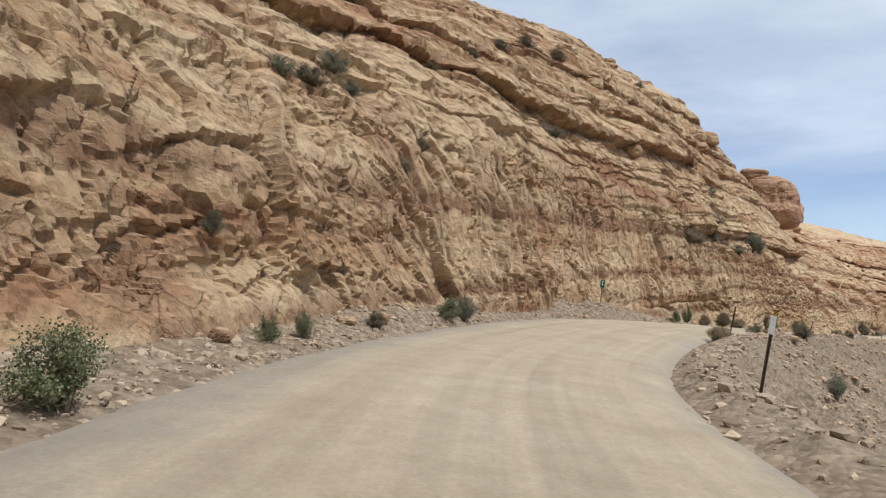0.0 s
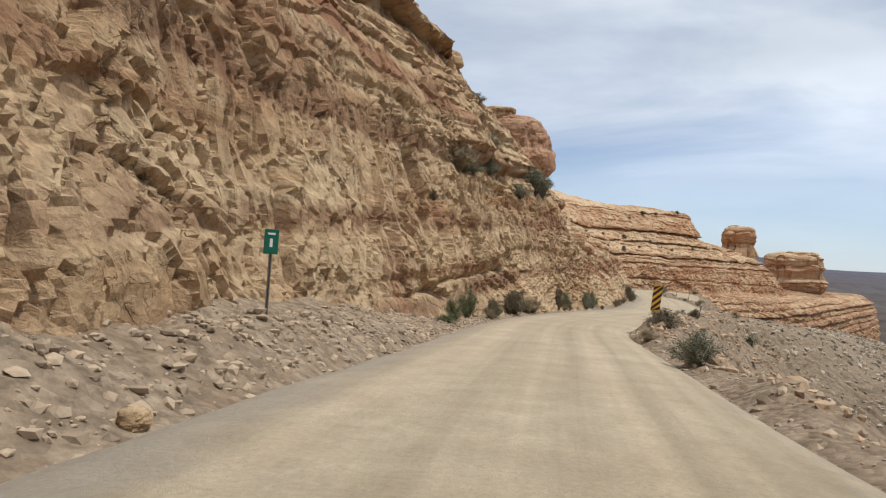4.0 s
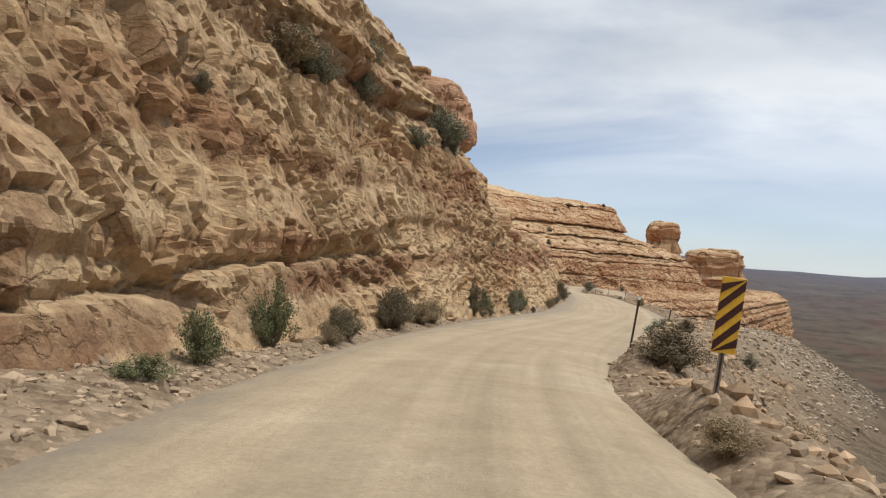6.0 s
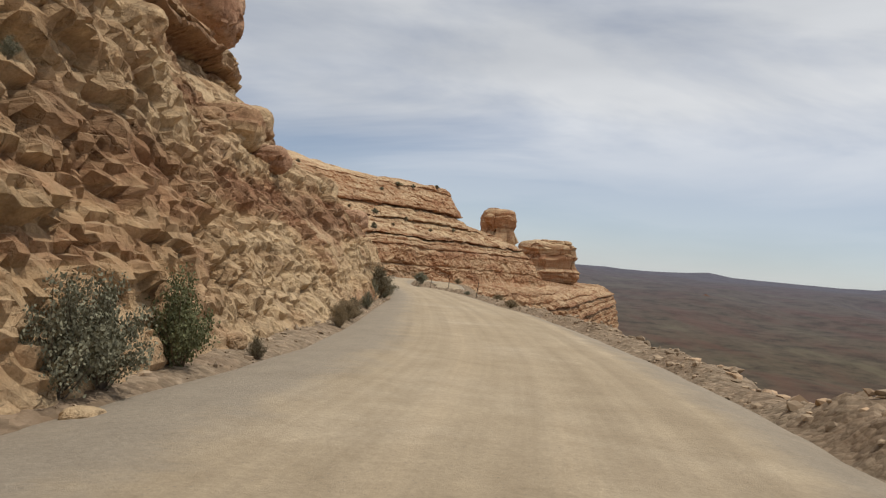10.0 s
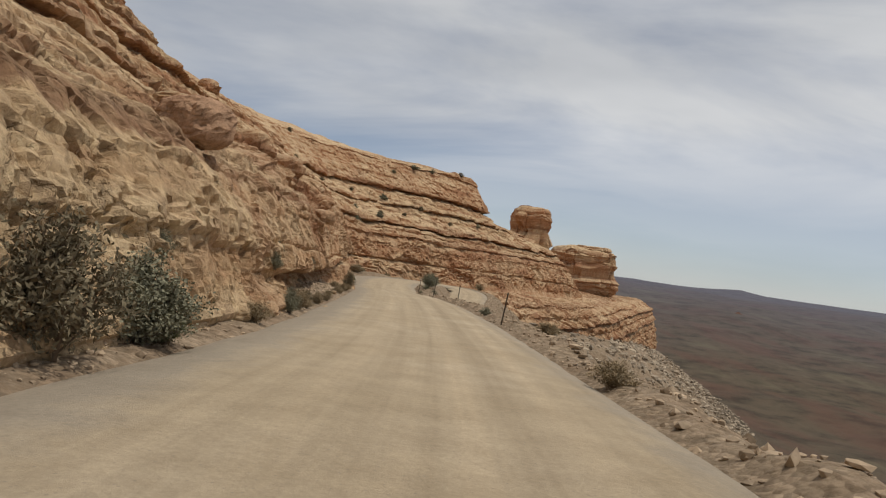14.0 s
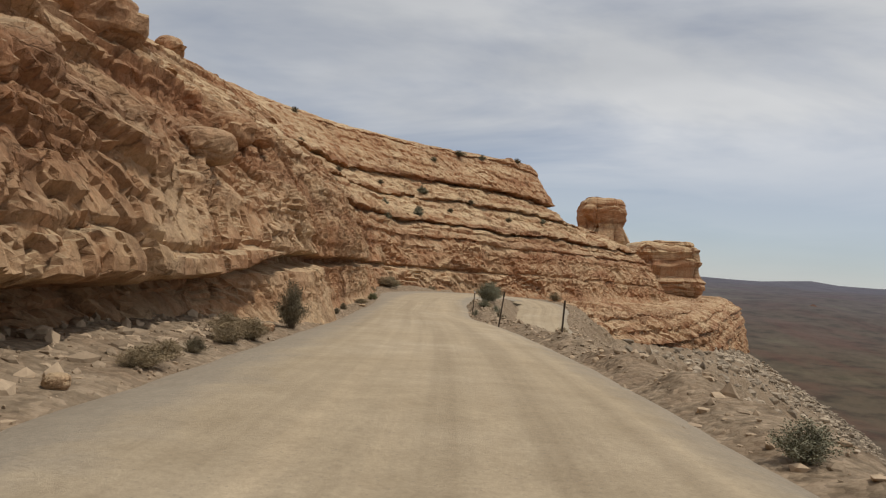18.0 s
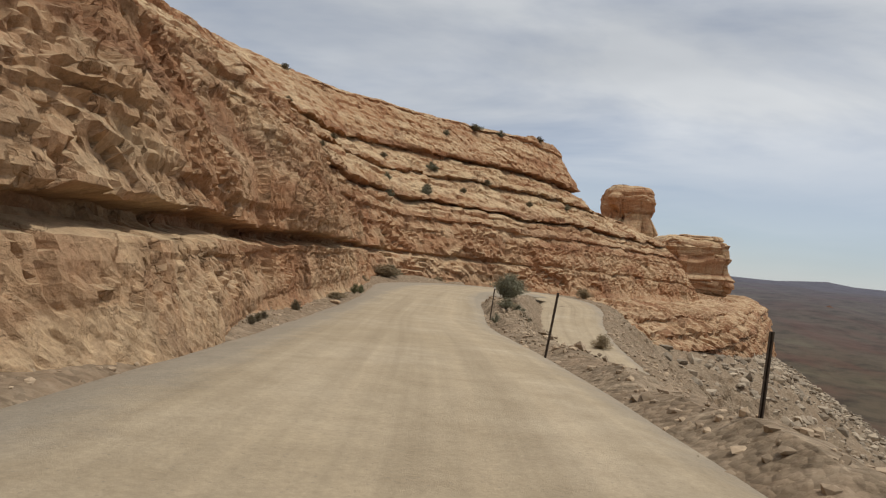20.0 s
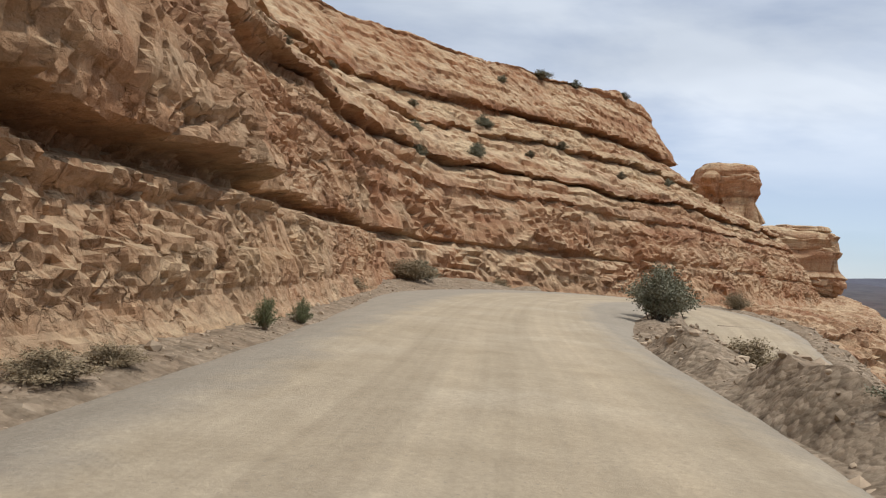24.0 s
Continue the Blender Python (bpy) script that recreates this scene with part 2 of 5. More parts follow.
rock_at(8.0, -24, 1.4, 4.5, 7.0, 9.0, 13, 16, 19, 26, 34, 36)
rock_at(-3.5, -8, 0.4, 4.0, 6.5, 8.5, 13, 16, 19, 26, 34, 36)
rock_at(-9.2, 5, 0.0, 3.6, 5.8, 8.0, 12, 15, 18.5, 26, 34, 36)
rock_at(-12.5, 16, -0.6, 3.2, 5.6, 8.0, 12, 15, 18.5, 26, 35, 36)
rock_at(-13.3, 29, -1.0, 3.4, 6.4, 9.5, 12.5, 15, 18, 25, 34, 36)
rock_at(-15.2, 43, -1.4, 3.4, 7.0, 12.0, 16, 17.5, 19, 24.5, 34, 36)
rock_at(-14.5, 60, -2.2, 2.2, 7.0, 12.8, 18.0, 20.8, 23.5, 27.5, 35, 37)
rock_at(-12.8, 73, -3.0, 1.8, 7.0, 12.8, 17.2, 20.2, 24.4, 30, 35, 39)
rock_at(-9.2, 87, -4.0, 0.2, 5.2, 7.2, 12.4, 17.6, 22.2, 30.2, 37.5, 42)
rock_at(-6.0, 103, -4.6, -1.9, 0.2, 3.6, 10.2, 13.6, 19.8, 28.4, 38.5, 47)
rock_at(-2.7, 118, -5.2, -2.5, 0.0, 1.4, 7.4, 13.0, 17.0, 28.4, 38.5, 49)
rock_at(-0.6, 132, -5.6, -3.0, -1.4, -0.2, 2.4, 7.2, 13.0, 23.5, 36.5, 46, slot=0.9, slot_deep=0.0)
rock_at(0.2, 145, -6.0, -3.4, -1.0, 0.0, 2.4, 5.8, 11.0, 21, 36, 42, slot=1.0, slot_deep=1.4)
rock_at(1.1, 158, -6.5, -4.2, -1.8, 1.0, 2.6, 5.0, 9.0, 20, 36, 42, slot=1.15, slot_deep=1.9)
rock_at(1.6, 172, -7.0, -3.0, -0.4, 0.6, 3.6, 4.8, 7.0, 18, 35, 42, slot=1.9, slot_deep=1.2)
rock_at(1.7, 190, -7.8, -3.2, -0.9, 1.8, 4.4, 6.2, 8.8, 19, 33, 42, slot=2.4, slot_deep=1.2)
rock_at(1.7, 208, -8.4, -4.2, -1.4, 2.4, 5.8, 8.2, 10.4, 16.5, 31, 42, slot=2.8, slot_deep=1.2)
rock_at(1.6, 224, -8.8, -4.9, -1.5, 2.8, 6.6, 9.4, 12.6, 17, 30, 42, slot=3.0, slot_deep=1.1)
rock_at(2.8, 238, -9.2, -5.2, -1.8, 2.8, 6.6, 9.8, 14.2, 18.2, 26, 40, slot=3.0, slot_deep=1.1)
rock_at(8.5, 249, -9.6, -6.0, -3.2, 1.0, 5.0, 8.4, 14.4, 17.5, 22, 25, slot=3.2, slot_deep=0.7)
rock_at(20, 259, -10.0, -6.6, -4.2, -0.2, 4.0, 7.8, 14.2, 16.6, 19, 21, slot=3.4, slot_deep=0.7)
rock_at(34, 272, -10.4, -7.2, -5.2, -1.6, 3.4, 7.4, 14.5, 16.2, 18, 19, slot=3.4, slot_deep=0.6)
rock_at(46, 289.5, -10.8, -8.0, -6.0, -2.4, 3.2, 7.2, 14.6, 16.2, 17, 18, slot=3.4, slot_deep=0.6)
rock_at(49.2, 294, -10.9, -8.3, -6.2, -2.8, 2.6, 5.4, 6.0, 8.5, 9, 10, slot=3.4, slot_deep=0.6)
rock_at(51.5, 298, -11, -8.5, -6.4, -3.0, 2.4, 4.6, 5.2, 8.0, 9, 10, slot=3.4, slot_deep=0.6)
rock_at(72, 330, -12.5, -10.0, -7.0, -3.4, -0.4, 1.0, 2.0, 4.0, 5, 6, slot=3.0, slot_deep=0.5)
rock_at(77.5, 339, -12.8, -12.4, -12.1, -11.9, -11.7, -11.5, -11.3, -11.0, -10.8, -10.8)
rock_at(105, 385, -14.5, -13.8, -13.4, -13.0, -12.6, -12.2, -11, -9, -8, -8)
rock_at(150, 465, -18.5, -18, -17.6, -17, -16.5, -16, -15, -14, -13, -13)
# the ledge below the hairpin, which runs out to the point
LEDGE = [(x, y, z, 0, 0) + h for x, y, z, h in (
    (33, 246, -15, (-13.4, -12.4, -11.2, -10.7, -10.6, -10.6, -10.6, -10.6, -10.6)),
    (52, 267, -18, (-15.5, -13.8, -12.0, -11.3, -11.2, -11.2, -11.2, -11.2, -11.2)),
    (76, 307, -22, (-18, -15.2, -12.9, -12.2, -12.1, -12.1, -12.1, -12.1, -12.1)),
    (112, 375, -29, (-25, -20.5, -15.6, -14.2, -13.9, -13.8, -13.7, -13.6, -13.6)),
    (152, 449, -38, (-33, -26.5, -18.4, -15.9, -15.4, -15.2, -15.2, -15.2, -15.2)),
    (166, 482, -42, (-37, -30, -20.6, -16.6, -16.0, -15.8, -15.8, -15.8, -15.8)),
    (172, 500, -46, (-43, -39, -34, -30, -28, -26, -25, -25, -25)),
    (180, 530, -50, (-48, -46, -43, -40, -38, -36, -34, -34, -34)))]

FOOT, foot_s = resample([r[:3] for r in LEDGE], 2.0)


def ground_height(x, y):
    """The lie of the land: two road benches cut in a steep stony slope above a wide plain."""
    upper, lower = ROAD_LINE[: TURN + 1], ROAD_LINE[TURN - 6:]
    du, iu = nearest(upper, x, y)
    dl, il = nearest(lower, x, y)
    du = np.where((x > 24) | (iu >= TURN - 12), np.abs(du), du)      # beyond the hairpin all is open slope
    zu, hu = upper[iu, 2], upper[iu, 3]
    zl, hl = lower[il, 2], lower[il, 3]
    q = np.stack([x, y, x * 0], 1)
    lump, gap = facets(q * np.array([0.55, 0.55, 1]), 12)
    rough = 0.55 * fbm(q * 0.22, 3, 11) + 0.35 * lump - 0.25 * gap + 0.15 * fbm(q * 1.3, 3, 14)
    out = np.maximum(du - hu, 0)
    berm = smooth(62, 68, y) * smooth(94, 88, y)
    spine = smooth(188, 193, y) * smooth(214, 205, y)        # the ridge of spoil between the two legs
    shelf = 1.6 + 1.1 * smooth(74, 79, y) * smooth(92, 86, y) + 1.0 * smooth(136, 140, y) * smooth(150, 145, y)
    nat = zu - 0.14 + 0.14 * smooth(0, 0.5, out) - 0.10 * np.minimum(out, shelf) - 0.80 * np.maximum(out - shelf, 0) + rough * (1 - 0.75 * berm * smooth(6, 3, out)) * smooth(0.4, 4, out) + (0.18 + 0.50 * berm + 0.40 * spine) * smooth(0.2, 0.9, out) * smooth(2.2 + 1.4 * berm, 1.2 + 1.2 * berm, out) * (1 + (1 - 0.6 * berm) * fbm(q * 0.6, 2, 15))
    # verge under the cliff
    left = np.maximum(-du - hu, 0)
    verge = zu - 0.14 + 0.14 * smooth(0.0, 0.5, left) + 0.16 * smooth(0.3, 2.5, left) * (1 + 0.6 * fbm(q * 0.9, 3, 16)) + (0.12 + 0.1 * smooth(14, 22, y) * smooth(56, 46, y)) * np.maximum(left - 1.2, 0) * smooth(8, 2, left)
    bank = smooth(12, 20, y) * smooth(58, 46, y)
    verge = verge + (0.36 + 0.16 * fbm(q * 0.8, 3, 17)) * bank * smooth(0.15, 1.3, left)
    nat = nat + 0.30 * np.exp(-((x + 5.4) ** 2 + (y - 57.0) ** 2) / 5.0) * smooth(0.0, 0.6, out)       # the hump that carries the sign
    nat = np.where(du < 0, verge, nat)
    # the lower leg: cut above, fill below
    gapd = np.abs(dl) - hl
    outer = np.maximum(-dl - hl, 0)              # left of the way down is the open side
    fill = zl - 0.08 * np.minimum(outer, 1.2) - 0.78 * np.maximum(outer - 1.2, 0) + rough * smooth(0.4, 4, outer)
    cut = zl + 1.3 * np.maximum(dl - hl, 0) + rough * smooth(0.4, 3, dl - hl)
    z = np.where(dl > 0, np.minimum(np.maximum(nat, zl), cut), np.maximum(fill, np.minimum(nat, zl)))
    z = np.where(np.abs(dl) <= hl, zl - 0.14, z)
    z = np.where((du < 0) | (np.abs(du) <= hu), np.where(np.abs(du) <= hu, zu - 0.14, verge), z)
    # stony apron under the ledges beyond the hairpin
    dc, ic = nearest(FOOT, x, y)
    apron = FOOT[ic, 2] + 0.6 - 0.62 * np.maximum(dc, 0) + 1.6 * rough * smooth(1, 8, dc)
    apron = np.where((ic > 0) & ((dc > -6) & (ic < len(FOOT) - 2)), apron, -999)
    z = np.where((x > 30) & (apron > z), apron, z)
    # the plain
    r = np.hypot(x, y - 150)
    hills = fbm(q * 0.0035, 5, 5)
    mesa = 26 * smooth(0.05, 0.16, fbm(q * 0.0011, 3, 8)) * smooth(1500, 2600, r)
    plain = -165 + 140 * smooth(500, 5200, r) ** 0.8 + (9 * hills) * smooth(150, 700, r) + mesa * smooth(5200, 3000, r) + 55 * smooth(3700, 4200, r) * smooth(-0.25, 0.25, fbm(np.stack([x, y, x * 0], 1) / r[:, None].clip(1) * 5.0, 3, 9))
    return np.maximum(z, plain), du, hu, dl, hl, iu


# ---------------------------------------------------------------- materials
def mat(name):
    m = bpy.data.materials.new(name)
    m.use_nodes = True
    nt = m.node_tree
    b = nt.nodes["Principled BSDF"]
    return m, nt, b


def nd(nt, kind, **kw):
    n = nt.nodes.new(kind)
    for k, v in kw.items():
        if k in n.inputs.keys():
            n.inputs[k].default_value = v
    return n


def ramp(nt, src, stops):
    r = nt.nodes.new("ShaderNodeValToRGB")
    els = r.color_ramp.elements
    while len(els) < len(stops):
        els.new(0.5)
    for e, (p, c) in zip(els, stops):
        e.position = p
        e.color = (*c, 1) if len(c) == 3 else c
    nt.links.new(src, r.inputs[0])
    return r.outputs[0]


def mixc(nt, fac, a, b, mode="MIX"):
    m = nt.nodes.new("ShaderNodeMix")
    m.data_type, m.blend_type = "RGBA", mode
    for sock, v in ((m.inputs[0], fac), (m.inputs[6], a), (m.inputs[7], b)):
        if isinstance(v, (int, float)):
            sock.default_value = v
        elif isinstance(v, tuple):
            sock.default_value = (*v, 1)
        else:
            nt.links.new(v, sock)
    return m.outputs[2]


def bump(nt, b, src, strength, distance):
    n = nd(nt, "ShaderNodeBump", Strength=strength, Distance=distance)
    nt.links.new(src, n.inputs["Height"])
    nt.links.new(n.outputs[0], b.inputs["Normal"])
    return n


def math_node(nt, op, a, b, c=None):
    n = nt.nodes.new("ShaderNodeMath")
    n.operation = op
    for sock, v in zip(n.inputs, (a, b, c)):
        if v is None:
            continue
        if isinstance(v, (int, float)):
            sock.default_value = v
        else:
            nt.links.new(v, sock)
    return n.outputs[0]


def noise(nt, src, scale, detail=6.0, rough=0.62, stretch=None):
    n = nd(nt, "ShaderNodeTexNoise", Scale=scale, Detail=detail, Roughness=rough)
    if stretch:
        mp = nd(nt, "ShaderNodeMapping")
        mp.inputs["Scale"].default_value = stretch
        nt.links.new(src, mp.inputs[0])
        src = mp.outputs[0]
    nt.links.new(src, n.inputs[0])
    return n


def grey(v):
    return (v, v, v)


def rock_material(name, pale, tan, red, beds=True):
    """Bedded sandstone: rust seams under pale beds, varnish streaks, broken faces, cracks and grit in relief."""
    m, nt, b = mat(name)
    geo = nt.nodes.new("ShaderNodeNewGeometry")
    pos = geo.outputs["Position"]
    warp = noise(nt, pos, 0.9, 6.0)
    wv = nt.nodes.new("ShaderNodeVectorMath")
    wv.operation = "MULTIPLY_ADD"
    wv.inputs[1].default_value = (1.1, 1.1, 0.8)
    nt.links.new(warp.outputs[1], wv.inputs[0])
    nt.links.new(pos, wv.inputs[2])
    wpos = wv.outputs[0]
    layer = noise(nt, wpos, 1.0, 6.0, 0.62, (0.05, 0.05, 0.55))
    c = ramp(nt, layer.outputs[0], [(0.34, red), (0.44, tan), (0.55, pale), (0.70, tan)])
    big = noise(nt, pos, 0.21, 7.0, 0.66)
    c = mixc(nt, ramp(nt, big.outputs[0], [(0.50, grey(0)), (0.66, grey(0.7))]), c, red)
    c = mixc(nt, ramp(nt, big.outputs[0], [(0.32, grey(0.7)), (0.46, grey(0))]), c, pale)
    if beds:
        # weak red seams between thick beds; undercut shade is also put in their colour
        sep = nt.nodes.new("ShaderNodeSeparateXYZ")
        nt.links.new(pos, sep.inputs[0])
        y, z = sep.outputs[1], sep.outputs[2]
        zb = math_node(nt, "MULTIPLY_ADD", math_node(nt, "MINIMUM", y, 85.0), -0.035, z)
        zb = math_node(nt, "MULTIPLY_ADD", math_node(nt, "MAXIMUM", math_node(nt, "ADD", y, -85.0), 0.0), 0.012, zb)
        zb = math_node(nt, "MULTIPLY_ADD", math_node(nt, "SUBTRACT", warp.outputs[0], 0.5), 1.6, zb)
        q = math_node(nt, "DIVIDE", math_node(nt, "ADD", zb, 1.0), 4.5)
        q = math_node(nt, "MULTIPLY_ADD", math_node(nt, "SINE", math_node(nt, "MULTIPLY", q, 2.1), 0.0), 0.30, q)
        f = math_node(nt, "FRACT", q, 0.0)
        seam = ramp(nt, f, [(0.0, grey(0.9)), (0.12, grey(0.7)), (0.24, grey(0.0)), (0.96, grey(0.0)), (1.0, grey(0.8))])
        level = nd(nt, "ShaderNodeMapRange")
        level.inputs["From Min"].default_value, level.inputs["From Max"].default_value = -22.0, 14.0
        nt.links.new(zb, level.inputs[0])
        stops = []
        for lv, am in ((-21.2, 1.2), (-17.2, 1.2), (-13.2, 0.7), (-3.0, 0.55), (-0.55, 1.45), (3.6, 0.75), (7.2, 1.6)):
            u, k = (lv + 22.0) / 36.0, min(1.0, 0.35 + 0.4 * am)
            stops += [(u - 0.012, grey(0.0)), (u - 0.004, grey(k)), (u + 0.010, grey(k)), (u + 0.022, grey(0.1))]
        table = ramp(nt, level.outputs[0], stops)
        past = nd(nt, "ShaderNodeMapRange")
        past.inputs["From Min"].default_value, past.inputs["From Max"].default_value = 210, 226
        nt.links.new(y, past.inputs[0])
        seam = mixc(nt, past.outputs[0], seam, table)
        patchy = noise(nt, pos, 0.12, 4.0)
        c = mixc(nt, math_node(nt, "MULTIPLY", seam, ramp(nt, patchy.outputs[0], [(0.36, grey(0.3)), (0.56, grey(1))])), c, tuple(v * 0.72 for v in red))
        # the rust-red cap bed beyond the hairpin
        capz = nd(nt, "ShaderNodeMapRange")
        capz.inputs["From Min"].default_value, capz.inputs["From Max"].default_value = 7.2, 8.6
        nt.links.new(zb, capz.inputs[0])
        capy = nd(nt, "ShaderNodeMapRange")
        capy.inputs["From Min"].default_value, capy.inputs["From Max"].default_value = 205, 240
        nt.links.new(y, capy.inputs[0])
        rise = nt.nodes.new("ShaderNodeSeparateXYZ")
        nt.links.new(geo.outputs["True Normal"], rise.inputs[0])
        sheer = ramp(nt, rise.outputs[2], [(0.15, grey(0.8)), (0.6, grey(0.12))])
        cap = math_node(nt, "MULTIPLY", math_node(nt, "MULTIPLY", capz.outputs[0], capy.outputs[0]), sheer)
        c = mixc(nt, math_node(nt, "MULTIPLY", cap, ramp(nt, patchy.outputs[0], [(0.36, grey(0.5)), (0.56, grey(1))])), c, tuple(v * f for v, f in zip(red, (1.2, 1.05, 0.9))))
        # the rock of the first cuts is tinted a little darker and browner
        first_cuts = nd(nt, "ShaderNodeMapRange")
        first_cuts.inputs["From Min"].default_value, first_cuts.inputs["From Max"].default_value = 122, 92
        nt.links.new(y, first_cuts.inputs[0])
        c = mixc(nt, first_cuts.outputs[0], c, (0.92, 0.89, 0.86), "MULTIPLY")
    if beds:
        wall = nd(nt, "ShaderNodeMapRange")
        wall.inputs["From Min"].default_value, wall.inputs["From Max"].default_value = 130, 158
        nt.links.new(y, wall.inputs[0])
        low = nd(nt, "ShaderNodeMapRange")
        low.inputs["From Min"].default_value, low.inputs["From Max"].default_value = 2.0, -3.0
        nt.links.new(zb, low.inputs[0])
        tone = ramp(nt, layer.outputs[0], [(0.35, grey(0.55)), (0.65, grey(0.12))])
        c = mixc(nt, math_node(nt, "MULTIPLY", math_node(nt, "MULTIPLY", wall.outputs[0], low.outputs[0]), tone), c, red)
        # iron stain on the upright faces beyond the hairpin
        face = nt.nodes.new("ShaderNodeSeparateXYZ")
        nt.links.new(geo.outputs["True Normal"], face.inputs[0])
        upright = ramp(nt, face.outputs[2], [(0.0, grey(0.9)), (0.45, grey(0.6)), (0.72, grey(0.0))])
        blot = noise(nt, pos, 0.16, 5.0, 0.6)
        stain = math_node(nt, "MULTIPLY", math_node(nt, "MULTIPLY", upright, wall.outputs[0]), ramp(nt, blot.outputs[0], [(0.40, grey(0.15)), (0.58, grey(0.8))]))
        c = mixc(nt, stain, c, tuple(v * f for v, f in zip(red, (1.15, 1.0, 0.85))))
    st = noise(nt, pos, 1.0, 5.0, 0.65, (0.8, 0.8, 0.07))
    c = mixc(nt, ramp(nt, st.outputs[0], [(0.55, grey(0)), (0.70, grey(0.55))]), c, tuple(v * 0.5 for v in red))
    heights = None
    for size, amount, depth, thin in ((0.75, 0.0, 0.55, 0.036), (2.1, 0.14, 0.34, 0.045), (5.2, 0.12, 0.20, 0.05)):
        sq = nd(nt, "ShaderNodeMapping")
        sq.inputs["Scale"].default_value = (1, 1, 1.5)
        sq.inputs["Rotation"].default_value = (0.35 * size, 0.2, 0)
        nt.links.new(wpos, sq.inputs[0])
        v = nd(nt, "ShaderNodeTexVoronoi", Scale=size)
        nt.links.new(sq.outputs[0], v.inputs["Vector"])
        bw = nt.nodes.new("ShaderNodeSeparateColor")
        nt.links.new(v.outputs["Color"], bw.inputs[0])
        if amount:
            c = mixc(nt, amount, c, ramp(nt, bw.outputs[0], [(0.0, grey(0.3)), (1.0, grey(0.7))]), "OVERLAY")
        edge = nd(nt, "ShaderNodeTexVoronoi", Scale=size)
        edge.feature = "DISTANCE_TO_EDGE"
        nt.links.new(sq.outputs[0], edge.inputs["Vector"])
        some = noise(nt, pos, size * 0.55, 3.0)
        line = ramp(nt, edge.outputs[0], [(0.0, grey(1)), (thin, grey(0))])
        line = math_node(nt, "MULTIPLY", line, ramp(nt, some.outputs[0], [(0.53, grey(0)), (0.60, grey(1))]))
        # crack lines darkened in the colour: shade in the cracks, with some packed dirt
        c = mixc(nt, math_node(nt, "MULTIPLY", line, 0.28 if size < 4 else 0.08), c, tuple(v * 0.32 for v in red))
        hgt = math_node(nt, "MULTIPLY", math_node(nt, "MULTIPLY_ADD", line, -0.6, math_node(nt, "MULTIPLY", bw.outputs[1], 0.55)), depth)
        heights = hgt if heights is None else math_node(nt, "ADD", heights, hgt)
    fine = noise(nt, pos, 2.6, 9.0, 0.66)
    c = mixc(nt, 0.32, c, ramp(nt, fine.outputs[0], [(0.28, (0.22, 0.21, 0.20)), (0.5, grey(0.5)), (0.72, (0.78, 0.77, 0.75))]), "OVERLAY")
    pit = noise(nt, wpos, 1.6, 8.0, 0.7, (1, 1, 1.8))
    c = mixc(nt, 0.30, c, ramp(nt, pit.outputs[0], [(0.34, grey(0.2)), (0.5, grey(0.52)), (0.7, grey(0.68))]), "OVERLAY")
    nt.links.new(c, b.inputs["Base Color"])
    b.inputs["Roughness"].default_value = 0.93
    b.inputs["Specular IOR Level"].default_value = 0.12
    grit = noise(nt, pos, 13.0, 6.0, 0.7)
    c = mixc(nt, 0.28, c, ramp(nt, grit.outputs[0], [(0.32, grey(0.26)), (0.5, grey(0.5)), (0.68, grey(0.74))]), "OVERLAY")
    nt.links.new(c, b.inputs["Base Color"])
    # treads lightened in the colour: light from above, with pale dust and sand
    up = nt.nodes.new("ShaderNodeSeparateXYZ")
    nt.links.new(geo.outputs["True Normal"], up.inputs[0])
    lit_dust = math_node(nt, "MULTIPLY", ramp(nt, up.outputs[2], [(0.80, grey(0)), (0.97, grey(0.55))]), ramp(nt, pit.outputs[0], [(0.35, grey(0.3)), (0.6, grey(1))]))
    c = mixc(nt, lit_dust, c, tuple(min(v * 1.06, 0.8) for v in pale))
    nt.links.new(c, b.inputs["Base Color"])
    heights = math_node(nt, "MULTIPLY_ADD", grit.outputs[0], 0.22, heights)
    total = math_node(nt, "MULTIPLY_ADD", fine.outputs[0], 0.6, heights)
    total = math_node(nt, "MULTIPLY_ADD", pit.outputs[0], 0.6, total)
    bump(nt, b, total, 1.0, 0.15)
    return m


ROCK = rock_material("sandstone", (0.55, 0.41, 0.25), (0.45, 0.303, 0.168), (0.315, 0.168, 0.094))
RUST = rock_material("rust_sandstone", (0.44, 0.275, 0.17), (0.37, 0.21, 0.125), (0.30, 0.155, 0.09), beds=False)


